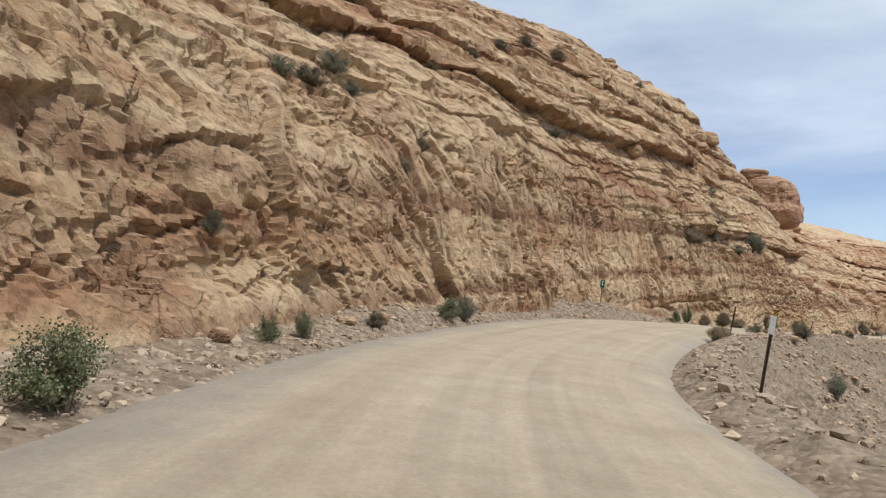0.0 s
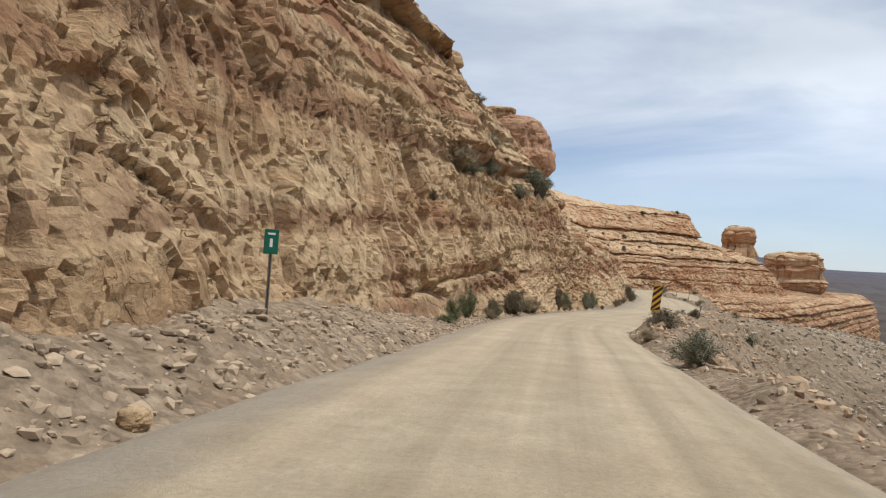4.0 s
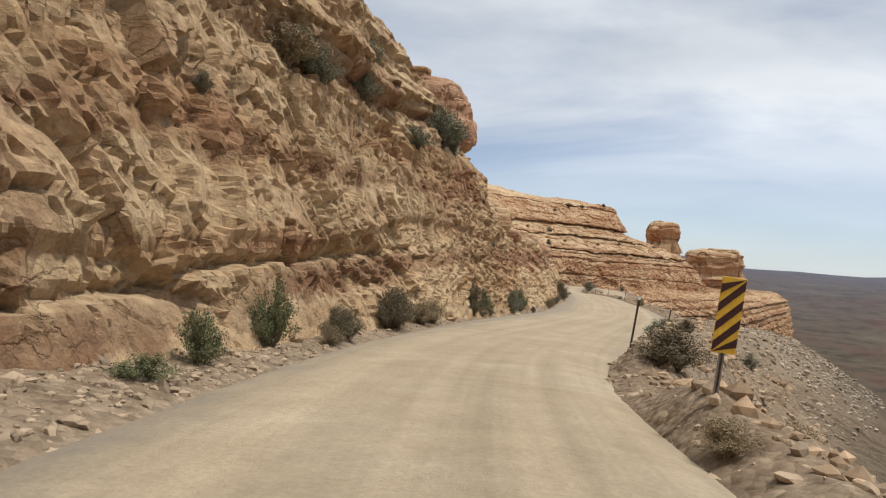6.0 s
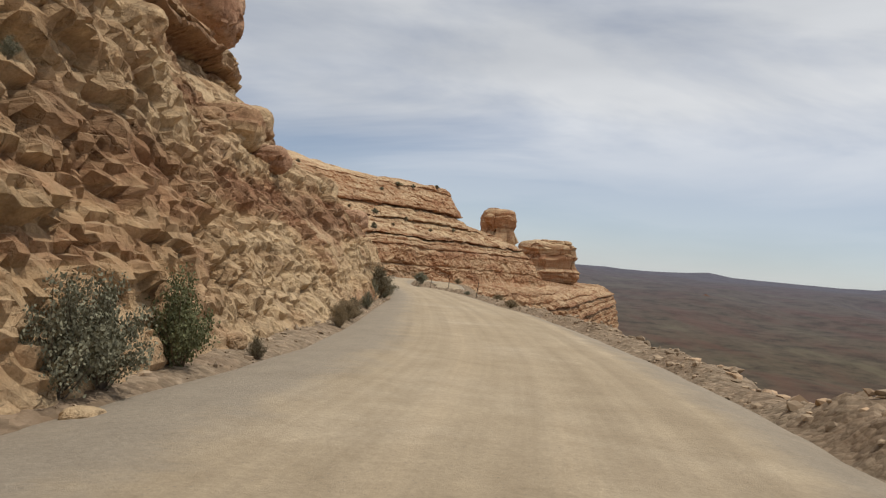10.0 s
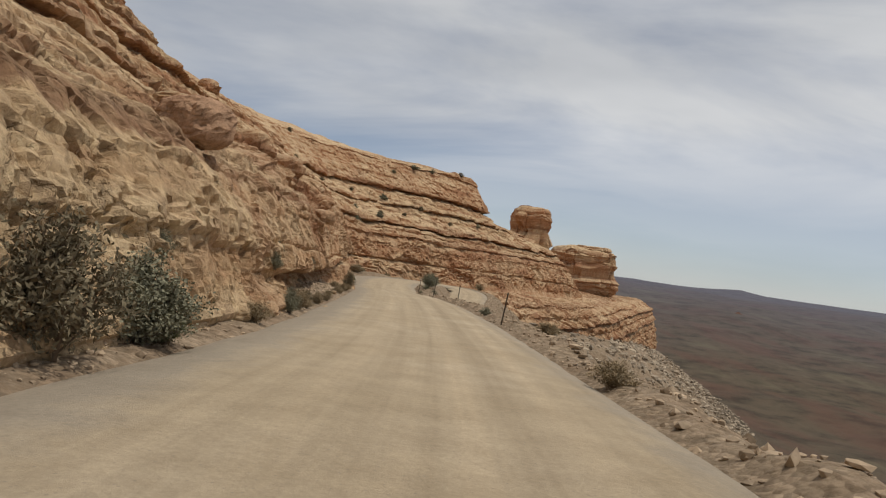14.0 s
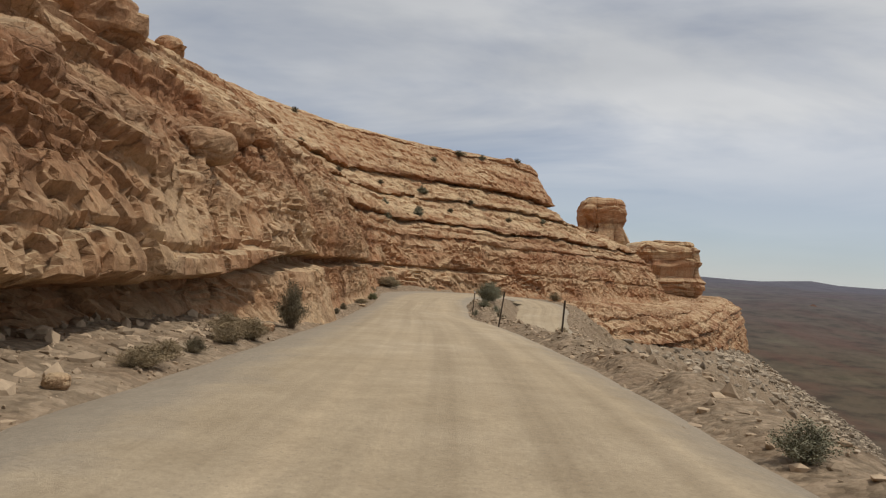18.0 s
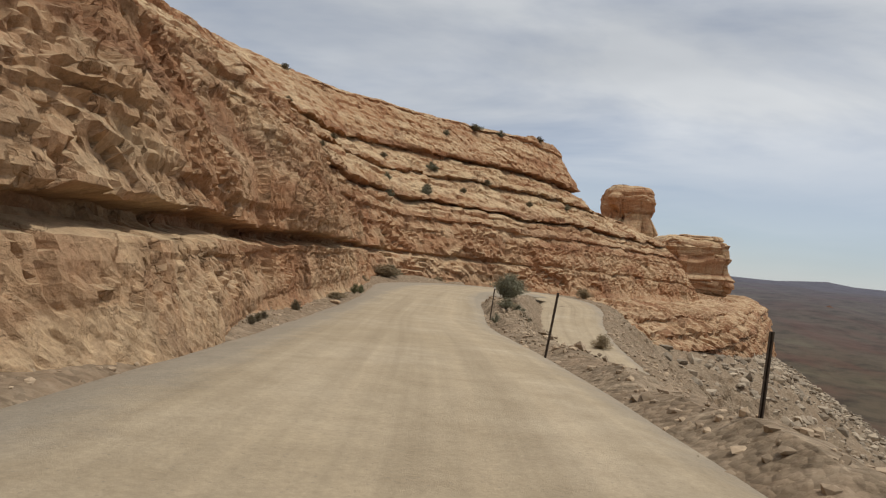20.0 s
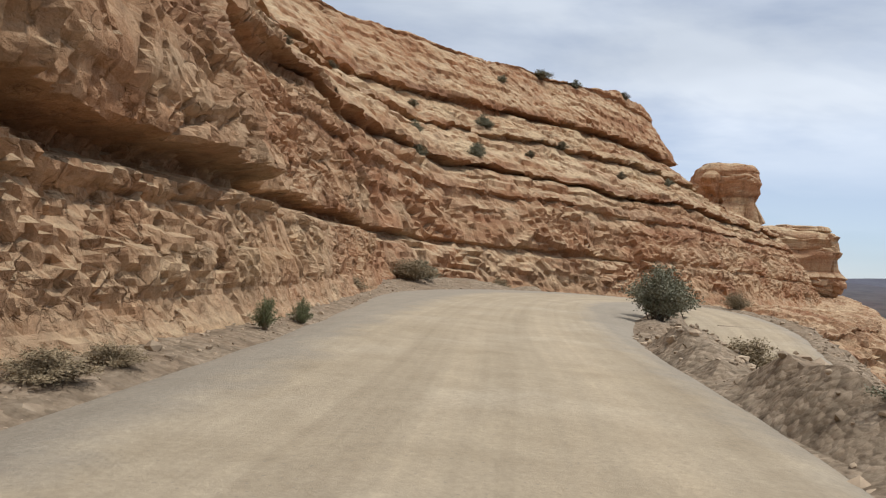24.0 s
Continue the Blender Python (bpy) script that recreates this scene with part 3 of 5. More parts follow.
def ground_material():
    m, nt, b = mat("desert_ground")
    geo = nt.nodes.new("ShaderNodeNewGeometry")
    n1 = nd(nt, "ShaderNodeTexNoise", Scale=0.02, Detail=8.0, Roughness=0.65)
    nt.links.new(geo.outputs["Position"], n1.inputs[0])
    far = ramp(nt, n1.outputs[0], [(0.34, (0.052, 0.041, 0.029)), (0.48, (0.078, 0.061, 0.042)), (0.58, (0.092, 0.070, 0.047)), (0.68, (0.066, 0.052, 0.037))])
    n2 = nd(nt, "ShaderNodeTexNoise", Scale=3.0, Detail=9.0, Roughness=0.7)
    nt.links.new(geo.outputs["Position"], n2.inputs[0])
    near = ramp(nt, n2.outputs[0], [(0.3, (0.12, 0.086, 0.055)), (0.52, (0.26, 0.195, 0.13)), (0.75, (0.38, 0.295, 0.205))])
    soil = nd(nt, "ShaderNodeTexNoise", Scale=0.45, Detail=6.0, Roughness=0.6)
    nt.links.new(geo.outputs["Position"], soil.inputs[0])
    near = mixc(nt, ramp(nt, soil.outputs[0], [(0.46, grey(0)), (0.62, grey(0.6))]), near, (0.21, 0.145, 0.092))
    sep = nt.nodes.new("ShaderNodeSeparateXYZ")
    nt.links.new(geo.outputs["Position"], sep.inputs[0])
    mr = nd(nt, "ShaderNodeMapRange")
    mr.inputs["From Min"].default_value, mr.inputs["From Max"].default_value = -60, -30
    nt.links.new(sep.outputs[2], mr.inputs[0])
    # olive flats and red soil, then grey-blue haze painted into the far ground colour
    n4 = nd(nt, "ShaderNodeTexNoise", Scale=0.0035, Detail=9.0, Roughness=0.62)
    st = nd(nt, "ShaderNodeMapping")
    st.inputs["Rotation"].default_value = (0, 0, 0.5)
    st.inputs["Scale"].default_value = (2.2, 0.8, 1)
    nt.links.new(geo.outputs["Position"], st.inputs[0])
    nt.links.new(st.outputs[0], n4.inputs[0])
    far = mixc(nt, ramp(nt, n4.outputs[0], [(0.48, (0, 0, 0)), (0.62, (0.6, 0.6, 0.6))]), far, (0.098, 0.050, 0.036))
    far = mixc(nt, ramp(nt, n4.outputs[0], [(0.36, (0.7, 0.7, 0.7)), (0.44, (0, 0, 0))]), far, (0.115, 0.098, 0.062))
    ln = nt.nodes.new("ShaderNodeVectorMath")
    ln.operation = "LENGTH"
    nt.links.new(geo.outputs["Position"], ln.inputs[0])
    # distance haze, mixed into the base colour from 1500 m outwards
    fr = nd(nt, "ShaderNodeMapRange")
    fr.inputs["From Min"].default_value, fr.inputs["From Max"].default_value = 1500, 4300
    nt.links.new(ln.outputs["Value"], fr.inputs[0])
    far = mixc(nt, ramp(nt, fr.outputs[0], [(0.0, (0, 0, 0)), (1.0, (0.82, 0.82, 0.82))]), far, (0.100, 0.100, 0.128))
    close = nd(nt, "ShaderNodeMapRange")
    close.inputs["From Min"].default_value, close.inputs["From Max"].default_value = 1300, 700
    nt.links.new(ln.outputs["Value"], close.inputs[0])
    far = mixc(nt, 0.3, far, ramp(nt, n1.outputs[0], [(0.38, grey(0.3)), (0.62, grey(0.62))]), "OVERLAY")
    peb = nd(nt, "ShaderNodeTexVoronoi", Scale=7.0)
    nt.links.new(geo.outputs["Position"], peb.inputs["Vector"])
    tint = nt.nodes.new("ShaderNodeSeparateColor")
    nt.links.new(peb.outputs["Color"], tint.inputs[0])
    near = mixc(nt, 0.42, near, ramp(nt, tint.outputs[0], [(0.0, grey(0.25)), (1.0, grey(0.75))]), "OVERLAY")
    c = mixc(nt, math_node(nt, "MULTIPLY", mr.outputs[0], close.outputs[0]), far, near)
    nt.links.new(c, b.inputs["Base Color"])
    b.inputs["Roughness"].default_value = 0.95
    b.inputs["Specular IOR Level"].default_value = 0.1
    lumps = math_node(nt, "MULTIPLY_ADD", peb.outputs[0], -0.9, n2.outputs[0])
    bump(nt, b, lumps, 0.8, 0.08)
    return m


GROUND = ground_material()


def road_material():
    m, nt, b = mat("packed_gravel")
    geo = nt.nodes.new("ShaderNodeNewGeometry")
    uv = nt.nodes.new("ShaderNodeUVMap")
    n1 = nd(nt, "ShaderNodeTexNoise", Scale=0.35, Detail=6.0, Roughness=0.6)
    nt.links.new(geo.outputs["Position"], n1.inputs[0])
    c = ramp(nt, n1.outputs[0], [(0.3, (0.345, 0.272, 0.18)), (0.55, (0.38, 0.304, 0.207)), (0.75, (0.42, 0.343, 0.243))])
    mp = nd(nt, "ShaderNodeMapping")
    mp.inputs["Scale"].default_value = (1.7, 0.02, 1)
    nt.links.new(uv.outputs[0], mp.inputs[0])
    tr = nd(nt, "ShaderNodeTexNoise", Scale=1.0, Detail=5.0, Roughness=0.6)
    nt.links.new(mp.outputs[0], tr.inputs[0])
    c = mixc(nt, 0.6, c, ramp(nt, tr.outputs[0], [(0.3, (0.36, 0.35, 0.34)), (0.5, (0.5, 0.5, 0.5)), (0.7, (0.62, 0.61, 0.60))]), "OVERLAY")
    sx = nt.nodes.new("ShaderNodeSeparateXYZ")
    nt.links.new(uv.outputs[0], sx.inputs[0])
    wob = nd(nt, "ShaderNodeTexNoise", Scale=0.8, Detail=9.0, Roughness=0.7)
    nt.links.new(geo.outputs["Position"], wob.inputs[0])
    ab = nt.nodes.new("ShaderNodeMath")
    ab.operation = "ABSOLUTE"
    nt.links.new(math_node(nt, "ADD", sx.outputs[0], -0.4), ab.inputs[0])
    sm = nt.nodes.new("ShaderNodeMath")
    sm.operation = "MULTIPLY_ADD"
    sm.inputs[1].default_value = 2.2
    nt.links.new(wob.outputs[0], sm.inputs[0])
    nt.links.new(ab.outputs[0], sm.inputs[2])
    mrs = nd(nt, "ShaderNodeMapRange")
    mrs.inputs["From Min"].default_value, mrs.inputs["From Max"].default_value = 3.5, 4.3
    nt.links.new(sm.outputs[0], mrs.inputs[0])
    c = mixc(nt, math_node(nt, "MULTIPLY", mrs.outputs[0], 0.75), c, (0.275, 0.236, 0.185))
    n3 = nd(nt, "ShaderNodeTexNoise", Scale=14.0, Detail=8.0, Roughness=0.75)
    nt.links.new(geo.outputs["Position"], n3.inputs[0])
    c = mixc(nt, 0.35, c, ramp(nt, n3.outputs[0], [(0.3, (0.3, 0.3, 0.3)), (0.7, (0.7, 0.7, 0.7))]), "OVERLAY")
    nt.links.new(c, b.inputs["Base Color"])
    b.inputs["Roughness"].default_value = 0.95
    b.inputs["Specular IOR Level"].default_value = 0.1
    n5 = noise(nt, geo.outputs["Position"], 1.4, 7.0, 0.7)
    c2 = mixc(nt, 0.26, c, ramp(nt, n5.outputs[0], [(0.34, (0.36, 0.35, 0.33)), (0.5, grey(0.5)), (0.66, (0.62, 0.61, 0.58))]), "OVERLAY")
    peb = nd(nt, "ShaderNodeTexVoronoi", Scale=11.0)
    nt.links.new(geo.outputs["Position"], peb.inputs["Vector"])
    c2 = mixc(nt, ramp(nt, peb.outputs[0], [(0.10, grey(0.5)), (0.17, grey(0.0))]), c2, (0.24, 0.20, 0.155))
    nt.links.new(c2, b.inputs["Base Color"])
    bump(nt, b, math_node(nt, "ADD", n3.outputs[0], n5.outputs[0]), 0.8, 0.03)
    return m


ROADMAT = road_material()


def sheet(name, P, mt, uv=None, closed=False):
    """A mesh from a grid of points P (rows, columns, 3)."""
    r, c = P.shape[:2]
    k = np.arange(r * c).reshape(r, c)
    f = np.stack([k[:-1, :-1], k[:-1, 1:], k[1:, 1:], k[1:, :-1]], -1).reshape(-1, 4)
    me = bpy.data.meshes.new(name)
    me.vertices.add(r * c)
    me.vertices.foreach_set("co", P.reshape(-1).astype(np.float32))
    me.loops.add(f.size)
    me.loops.foreach_set("vertex_index", f.reshape(-1).astype(np.int32))
    me.polygons.add(len(f))
    me.polygons.foreach_set("loop_start", (np.arange(len(f)) * 4).astype(np.int32))
    if uv is not None:
        lay = me.uv_layers.new(name="UVMap")
        lay.data.foreach_set("uv", uv.reshape(-1, 2)[f.reshape(-1)].reshape(-1).astype(np.float32))
    me.update(calc_edges=True)
    me.validate()
    me.shade_flat()
    me.materials.append(mt)
    return new(name, me)


# ---------------------------------------------------------------- ground, one sheet to the horizon
def stretch(lo, hi, step, far, grow):
    a = list(np.arange(lo, hi, step))
    d, up = step, []
    x = a[-1]
    while x < far:
        d *= grow
        x += d
        up.append(x)
    d, dn = step, []
    x = lo
    while x > -far:
        d *= grow
        x -= d
        dn.append(x)
    return np.array(dn[::-1] + a + up)


gx, gy = stretch(-26, 44, 0.35, 4700, 1.07), stretch(-12, 262, 0.5, 4700, 1.07)
X, Y = np.meshgrid(gx, gy)
Z, DU, HU, DL, HL, IU = ground_height(X.ravel(), Y.ravel())
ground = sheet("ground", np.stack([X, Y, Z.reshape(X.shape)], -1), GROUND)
tagged(ground, "dry stony desert slope falling to a wide brown plain", "ground", kind="structure")

# ---------------------------------------------------------------- road ribbon
nrm = np.gradient(ROAD_LINE[:, :2], axis=0)
nrm /= np.linalg.norm(nrm, axis=1)[:, None]
right = np.stack([nrm[:, 1], -nrm[:, 0]], 1)
cols = np.linspace(-1.04, 1.04, 41)
RP = np.zeros((len(ROAD_LINE), len(cols), 3))
UVR = np.zeros((len(ROAD_LINE), len(cols), 2))
for j, cfrac in enumerate(cols):
    off = cfrac * ROAD_LINE[:, 3]
    RP[:, j, 0] = ROAD_LINE[:, 0] + right[:, 0] * off
    RP[:, j, 1] = ROAD_LINE[:, 1] + right[:, 1] * off
    RP[:, j, 2] = ROAD_LINE[:, 2] + 0.10 - 0.14 * abs(cfrac) ** 6
    UVR[:, j] = np.stack([off, road_s], 1)
RP[:, :, 2] += 0.02 * fbm(np.stack([RP[..., 0].ravel() * 0.7, RP[..., 1].ravel() * 0.7, 0 * RP[..., 0].ravel()], 1), 3, 21).reshape(RP.shape[:2])
road = sheet("road", RP, ROADMAT, UVR)
road.data.shade_smooth()
tagged(road, "pale tan graded gravel road with faint wheel tracks", "road", kind="structure")

# ---------------------------------------------------------------- the cliff
def cliff_sheet(lo, hi, u_step, rows, stations=CLIFF):
    st = np.array(stations, float)
    line, s = resample(st, u_step)
    keep = (s >= lo) & (s <= hi)
    t = np.gradient(line[:, :2], axis=0)
    k = int(4.0 / u_step)
    ker = np.ones(2 * k + 1) / (2 * k + 1)
    t = np.stack([np.convolve(np.pad(t[:, a], k, mode="edge"), ker, "valid") for a in (0, 1)], 1)
    t /= np.linalg.norm(t, axis=1)[:, None]
    back = np.stack([-t[:, 1], t[:, 0]], 1)
    line, back, s = line[keep], back[keep], s[keep]
    m = len(s)
    D = np.concatenate([np.full((m, 1), -0.7), np.zeros((m, 1)), np.tile(BACK, (m, 1))], 1)
    if stations is CLIFF:
        toe = np.interp(line[:, 1], TOE_Y, TOE)
        D[:, 0] -= toe
        D[:, 1] -= toe
        D[:, 2] -= 0.55 * toe
        D[:, 3] -= 0.2 * toe
    Zz = np.concatenate([line[:, 2:3] - 1.2, line[:, 2:3], np.maximum.accumulate(line[:, 5:], axis=1)], 1)
    seg = np.hypot(np.diff(D, axis=1), np.diff(Zz, axis=1))
    cum = np.concatenate([np.zeros((m, 1)), np.cumsum(seg, axis=1)], 1)
    n = len(rows)
    d, z = np.zeros((m, n)), np.zeros((m, n))
    for i in range(m):
        q = rows * cum[i, -1]
        d[i], z[i] = np.interp(q, cum[i], D[i]), np.interp(q, cum[i], Zz[i])
    P = np.zeros((m, n, 3))
    P[..., 0] = line[:, None, 0] + back[:, None, 0] * d
    P[..., 1] = line[:, None, 1] + back[:, None, 1] * d
    P[..., 2] = z
    N = np.cross(np.gradient(P, axis=0), np.gradient(P, axis=1))
    N /= np.linalg.norm(N, axis=2)[..., None] + 1e-9
    if (N[..., 0] * -back[:, None, 0] + N[..., 1] * -back[:, None, 1]).mean() < 0:
        N = -N
    h = z - line[:, None, 2]
    # the slot: a weak bed washed out under the thick one
    wob = h - line[:, None, 3] - 0.12 * vnoise(P.reshape(-1, 3) * 0.4, 31).reshape(h.shape)
    slit = np.exp(-(np.abs(wob) / 0.25) ** 6)
    under = smooth(0.18, -0.12, wob)
    open_foot = (smooth(172, 164, line[:, 1]) * smooth(134, 143, line[:, 1]))[:, None]
    deep = line[:, None, 4] * (slit * (1 - open_foot) + under * open_foot)
    return P, N, h, s, back, deep


def rough_rock(P, N, h, s, back, deep, lip=(2.5, 5.0)):
    """Beds, joints and broken faces laid on the plain form."""
    q, nn, hh = P.reshape(-1, 3), N.reshape(-1, 3), h.reshape(-1)
    out = -np.repeat(back[:, None, :], P.shape[1], 1).reshape(-1, 2)
    y = q[:, 1]
    up = smooth(6.0, 9.0, hh + 0.8 * vnoise(q * 0.25, 39))  # weathered slabs above the fresh cut
    far = smooth(214, 250, y)                                    # thick even beds beyond the hairpin
    wall = smooth(116, 128, y) * smooth(236, 226, y) * (1 - up)
    cut = smooth(100, 70, y) * (1 - up)                           # upright joints in the first cut
    zb = bed_level(y, q[:, 2]) + 0.35 * fbm(q * 0.09, 3, 40)
    # along the face and up it, turned a little from place to place so that the joints slant
    along, rise = q[:, 1] * 0.93 + q[:, 0] * 0.37, q[:, 2] + 0.03 * y
    turn = 0.4 * vnoise(q * 0.075, 290) * smooth(88, 72, y) * (1 - up) + 0.12 * vnoise(q * 0.2, 291)
    ca, sa = np.cos(turn), np.sin(turn)
    wv, wu = 0.8 * fbm(q * 0.33, 3, 292), 0.6 * fbm(q * 0.42, 3, 293)
    fa, fv = along * ca + rise * sa + wv, rise * ca - along * sa + wu
    p1, j1 = chunks(fa, fv, 3.3, 2.2, 300, 0.6, 0.05)
    p2, j2 = chunks(fa, fv, 1.3, 0.85, 320, 0.6, 0.09)
    p3, j3 = chunks(fa, fv, 0.60, 0.40, 340, 0.8, 0.13)
    pj, jj = chunks(fa, fv, 1.1, 2.9, 360, 0.7, 0.08)
    ps, jslab = chunks(along + wv, zb, 3.6, 0.75, 380, 0.35, 0.06)
    fine = fbm(q * 1.7, 4, 366, 0.6)
    where = smooth(-0.35, 0.35, vnoise(q * 0.33, 368))            # some stretches blocky, some planed
    rubbly = smooth(78, 86, y) * smooth(116, 104, y) * (1 - up)
    broken = (0.34 * p1 - 0.34 * j1) * (1 - 0.45 * wall - 0.2 * cut) + 0.09 * fbm(q * 0.8, 3, 294) + (0.16 * cut + 0.20 * wall) * pj - (0.24 * cut + 0.30 * wall) * jj
    broken = broken + (0.19 * p2 * (1 - 0.25 * wall) - 0.24 * j2) * (0.4 + 0.6 * where) + 0.06 * p3 - 0.11 * j3 * where + 0.04 * fine
    # courses of small loose blocks, open underneath
    pr, jr = chunks(along + 0.3 * wv, rise + 0.35 * wu, 0.95, 0.42, 344, 0.9, 0.16)
    ps2, js2 = chunks(along + 0.3 * wu, rise + 0.35 * wu, 0.5, 0.24, 346, 0.8, 0.18)
    broken = broken + rubbly * (0.22 * pr - 0.32 * jr + 0.10 * ps2 - 0.15 * js2 + 0.10 * p1 - 0.12 * j1 - broken)
    broken = broken * (1 - 0.75 * far)
    broken = broken + far * (0.10 * ledges(zb, 1.15, 59) * where + 0.14 * p2 - 0.22 * j2 * where + 0.30 * p1 - 0.40 * j1 + 0.55 * chunks(along, zb, 5.5, 2.6, 382, 0.6, 0.05)[0])
    slabs = 0.28 * ps - 0.30 * jslab + 0.18 * p1 - 0.26 * j1 + 0.10 * p2 * where - 0.12 * j2 * where + 0.05 * fine + 0.28 * fbm(q * 0.35, 2, 296)
    mid = smooth(116, 128, y) * smooth(182, 166, y) * smooth(1.6, 2.6, hh)                           # slabby rock above the overhang
    broken = broken + mid * (slabs - broken) * 0.75
    # the massive lip of the overhang
    brow = smooth(134, 141, y) * smooth(177, 170, y) * smooth(0.8, 1.1, hh) * smooth(3.8, 3.0, hh)
    broken = broken + brow * (0.16 * pj - 0.30 * jj + 0.10 * p1 - 0.24 * j1 + 0.05 * fine - 0.26 * np.exp(-((hh - 2.1 - 0.25 * vnoise(q * 0.4, 298)) / 0.09) ** 2) - broken)
    # one long bedding crack in the first cut
    seam = np.exp(-((q[:, 2] + 0.95 - 0.035 * (y - 66) + 0.14 * vnoise(q * 0.8, 374)) / 0.10) ** 2) * smooth(50, 58, y) * smooth(78, 68, y)
    vary = 0.35 + 0.65 * smooth(-0.5, 0.4, vnoise(q * np.array([0.06, 0.06, 0.3]), 377))
    layered = smooth(214, 228, y)
    lips = 0.85 * vary * ledges(zb, 4.5, 52) + 0.16 * ledges(zb * 1.01 + 0.4, 1.5, 53)
    d = broken * (1 - up) + slabs * up - 0.40 * seam + 0.12 * strata(zb, 50, 1.6) * (1 - up) * (1 - far)
    d = d * (1 - 0.35 * far * smooth(7.0, 9.0, zb)) + 0.30 * fbm(q * 0.13, 2, 80) - 0.12
    low = 0.25 + 0.75 * smooth(0.0, 1.2, hh)
    buttress = 0.75 * smooth(186, 194, y) * smooth(210.5, 208.5, y) - 0.55 * smooth(208.5, 210.5, y) * smooth(228, 214, y)
    over = lips * up * smooth(46, 20, hh) * (1 - layered) + buttress * smooth(2.0, 3.4, hh) * smooth(13, 8, hh)
    over = over + (0.10 + 0.22 * mid) * (1 - brow) * ledges(zb, 2.3, 57) * (1 - np.maximum(up, far)) * smooth(96, 108, y) * (1 - layered)
    over = over + layered * (0.75 + 0.35 * vnoise(q * np.array([0.05, 0.05, 0.2]), 378)) * thick_beds(zb) * smooth(lip[0] - 0.5, lip[1], hh)
    q = q + nn * (d * low)[:, None]
    q[:, :2] += out * (over - deep.reshape(-1))[:, None]
    return q.reshape(P.shape)


rows = np.concatenate([np.linspace(0, 0.16, 145, endpoint=False), np.linspace(0.16, 0.46, 115, endpoint=False), np.linspace(0.46, 1, 45)])
part_near = cliff_sheet(0, 262, 0.095, rows)
Pn = rough_rock(*part_near[:1], *part_near[1:])
cliff = sheet("cliff", Pn[:, ::-1], ROCK)
tagged(cliff, "broken tan and rust sandstone cliff cut beside the road", "cliff", kind="structure")
rows = np.concatenate([np.linspace(0, 0.4, 130, endpoint=False), np.linspace(0.4, 1, 30)])
part_far = cliff_sheet(261.9, 900, 0.3, rows)
Pf = rough_rock(*part_far)
cliff_far = sheet("cliff_far", Pf[:, ::-1], ROCK)
tagged(cliff_far, "layered sandstone ledges stepping up beyond the hairpin", "cliff", kind="structure")
rows = np.concatenate([np.linspace(0, 0.3, 70, endpoint=False), np.linspace(0.3, 1, 20)])
ledge = sheet("cliff_ledge", rough_rock(*cliff_sheet(0, 900, 0.35, rows, LEDGE), lip=(0.2, 1.2))[:, ::-1], ROCK)
tagged(ledge, "layered sandstone ledge below the road running out to a point", "cliff", kind="structure")


def rock_lump(name, centre, size, seed, label, category, blocky=0.5, beds=0.10, turn=0.0, steps=(96, 64), lean=(0, 0), parent=None, mt=None, taper=0.0):
    """A single rock: a rounded block with beds and broken faces."""
    nu, nv = steps
    u, v = np.linspace(0, 2 * math.pi, nu + 1), np.linspace(-math.pi / 2, math.pi / 2, nv)
    U, V = np.meshgrid(u, v)
    sgn = lambda a, e: np.sign(a) * np.abs(a) ** e
    e = blocky
    d = np.stack([sgn(np.cos(V), e) * sgn(np.cos(U), e), sgn(np.cos(V), e) * sgn(np.sin(U), e), sgn(np.sin(V), e)], -1)
    P = d * np.array(size) / 2
    big = max(size)
    q = P.reshape(-1, 3) + np.array([seed * 7.3, seed * 3.1, 0])
    nn = d.reshape(-1, 3) / (np.linalg.norm(d.reshape(-1, 3), axis=1)[:, None] + 1e-9)
    p1, c1 = facets(q * 2.6 / big, seed)
    p2, c2 = facets(q * 6.5 / big, seed + 9)
    zb = q[:, 2] + 0.06 * big * fbm(q * 1.5 / big, 2, seed)
    push = 0.07 * p1 - 0.03 * c1 + 0.025 * p2 - 0.02 * c2 + beds * 0.5 * strata(zb, seed + 3, big * 0.16) + beds * 0.25 * strata(zb, seed + 4, big * 0.06) + 0.06 * fbm(q * 2.0 / big, 2, seed + 5)
    side = np.clip(1 - np.abs(nn[:, 2]), 0.25, 1)
    P = (P.reshape(-1, 3) + nn * (push * big * side)[:, None]).reshape(P.shape)
    P[:, -1] = P[:, 0]
    P[..., :2] *= 1 - taper * P[..., 2:] / size[2]
    P[..., 0] += lean[0] * P[..., 2]
    P[..., 1] += lean[1] * P[..., 2]
    ob = sheet(name, P, mt or ROCK)
    ob.matrix_world = Matrix.Translation(centre) @ Matrix.Rotation(turn, 4, "Z")
    tagged(ob, label, category)
    if parent is not None:
        ob.parent = parent
        ob.matrix_parent_inverse = parent.matrix_world.inverted()
    return ob


knob = rock_lump("balanced_rock", (-16.5, 133.0, 14.2), (8.2, 8.4, 8.8), 201, "large rust-red rounded sandstone knob overhanging the slope", "rock", 0.62, 0.05, lean=(-0.22, 0), mt=RUST)
rock_lump("cap", (-19.6, 132, 18.6), (4.2, 4.2, 1.7), 205, "flat dark cap slab", "", 0.5, 0.05, parent=knob)
spire = rock_lump("rock_spire", (57, 341, 4.5), (12.5, 11, 19), 211, "stubby layered sandstone spire standing on the ridge", "rock spire", 0.4, 0.15, steps=(120, 90), taper=0.22)
tower = rock_lump("rock_tower", (94, 398, -4.5), (24, 21, 19), 214, "layered sandstone tower with a flat cap slab", "rock tower", 0.42, 0.17, steps=(120, 90), taper=0.16)
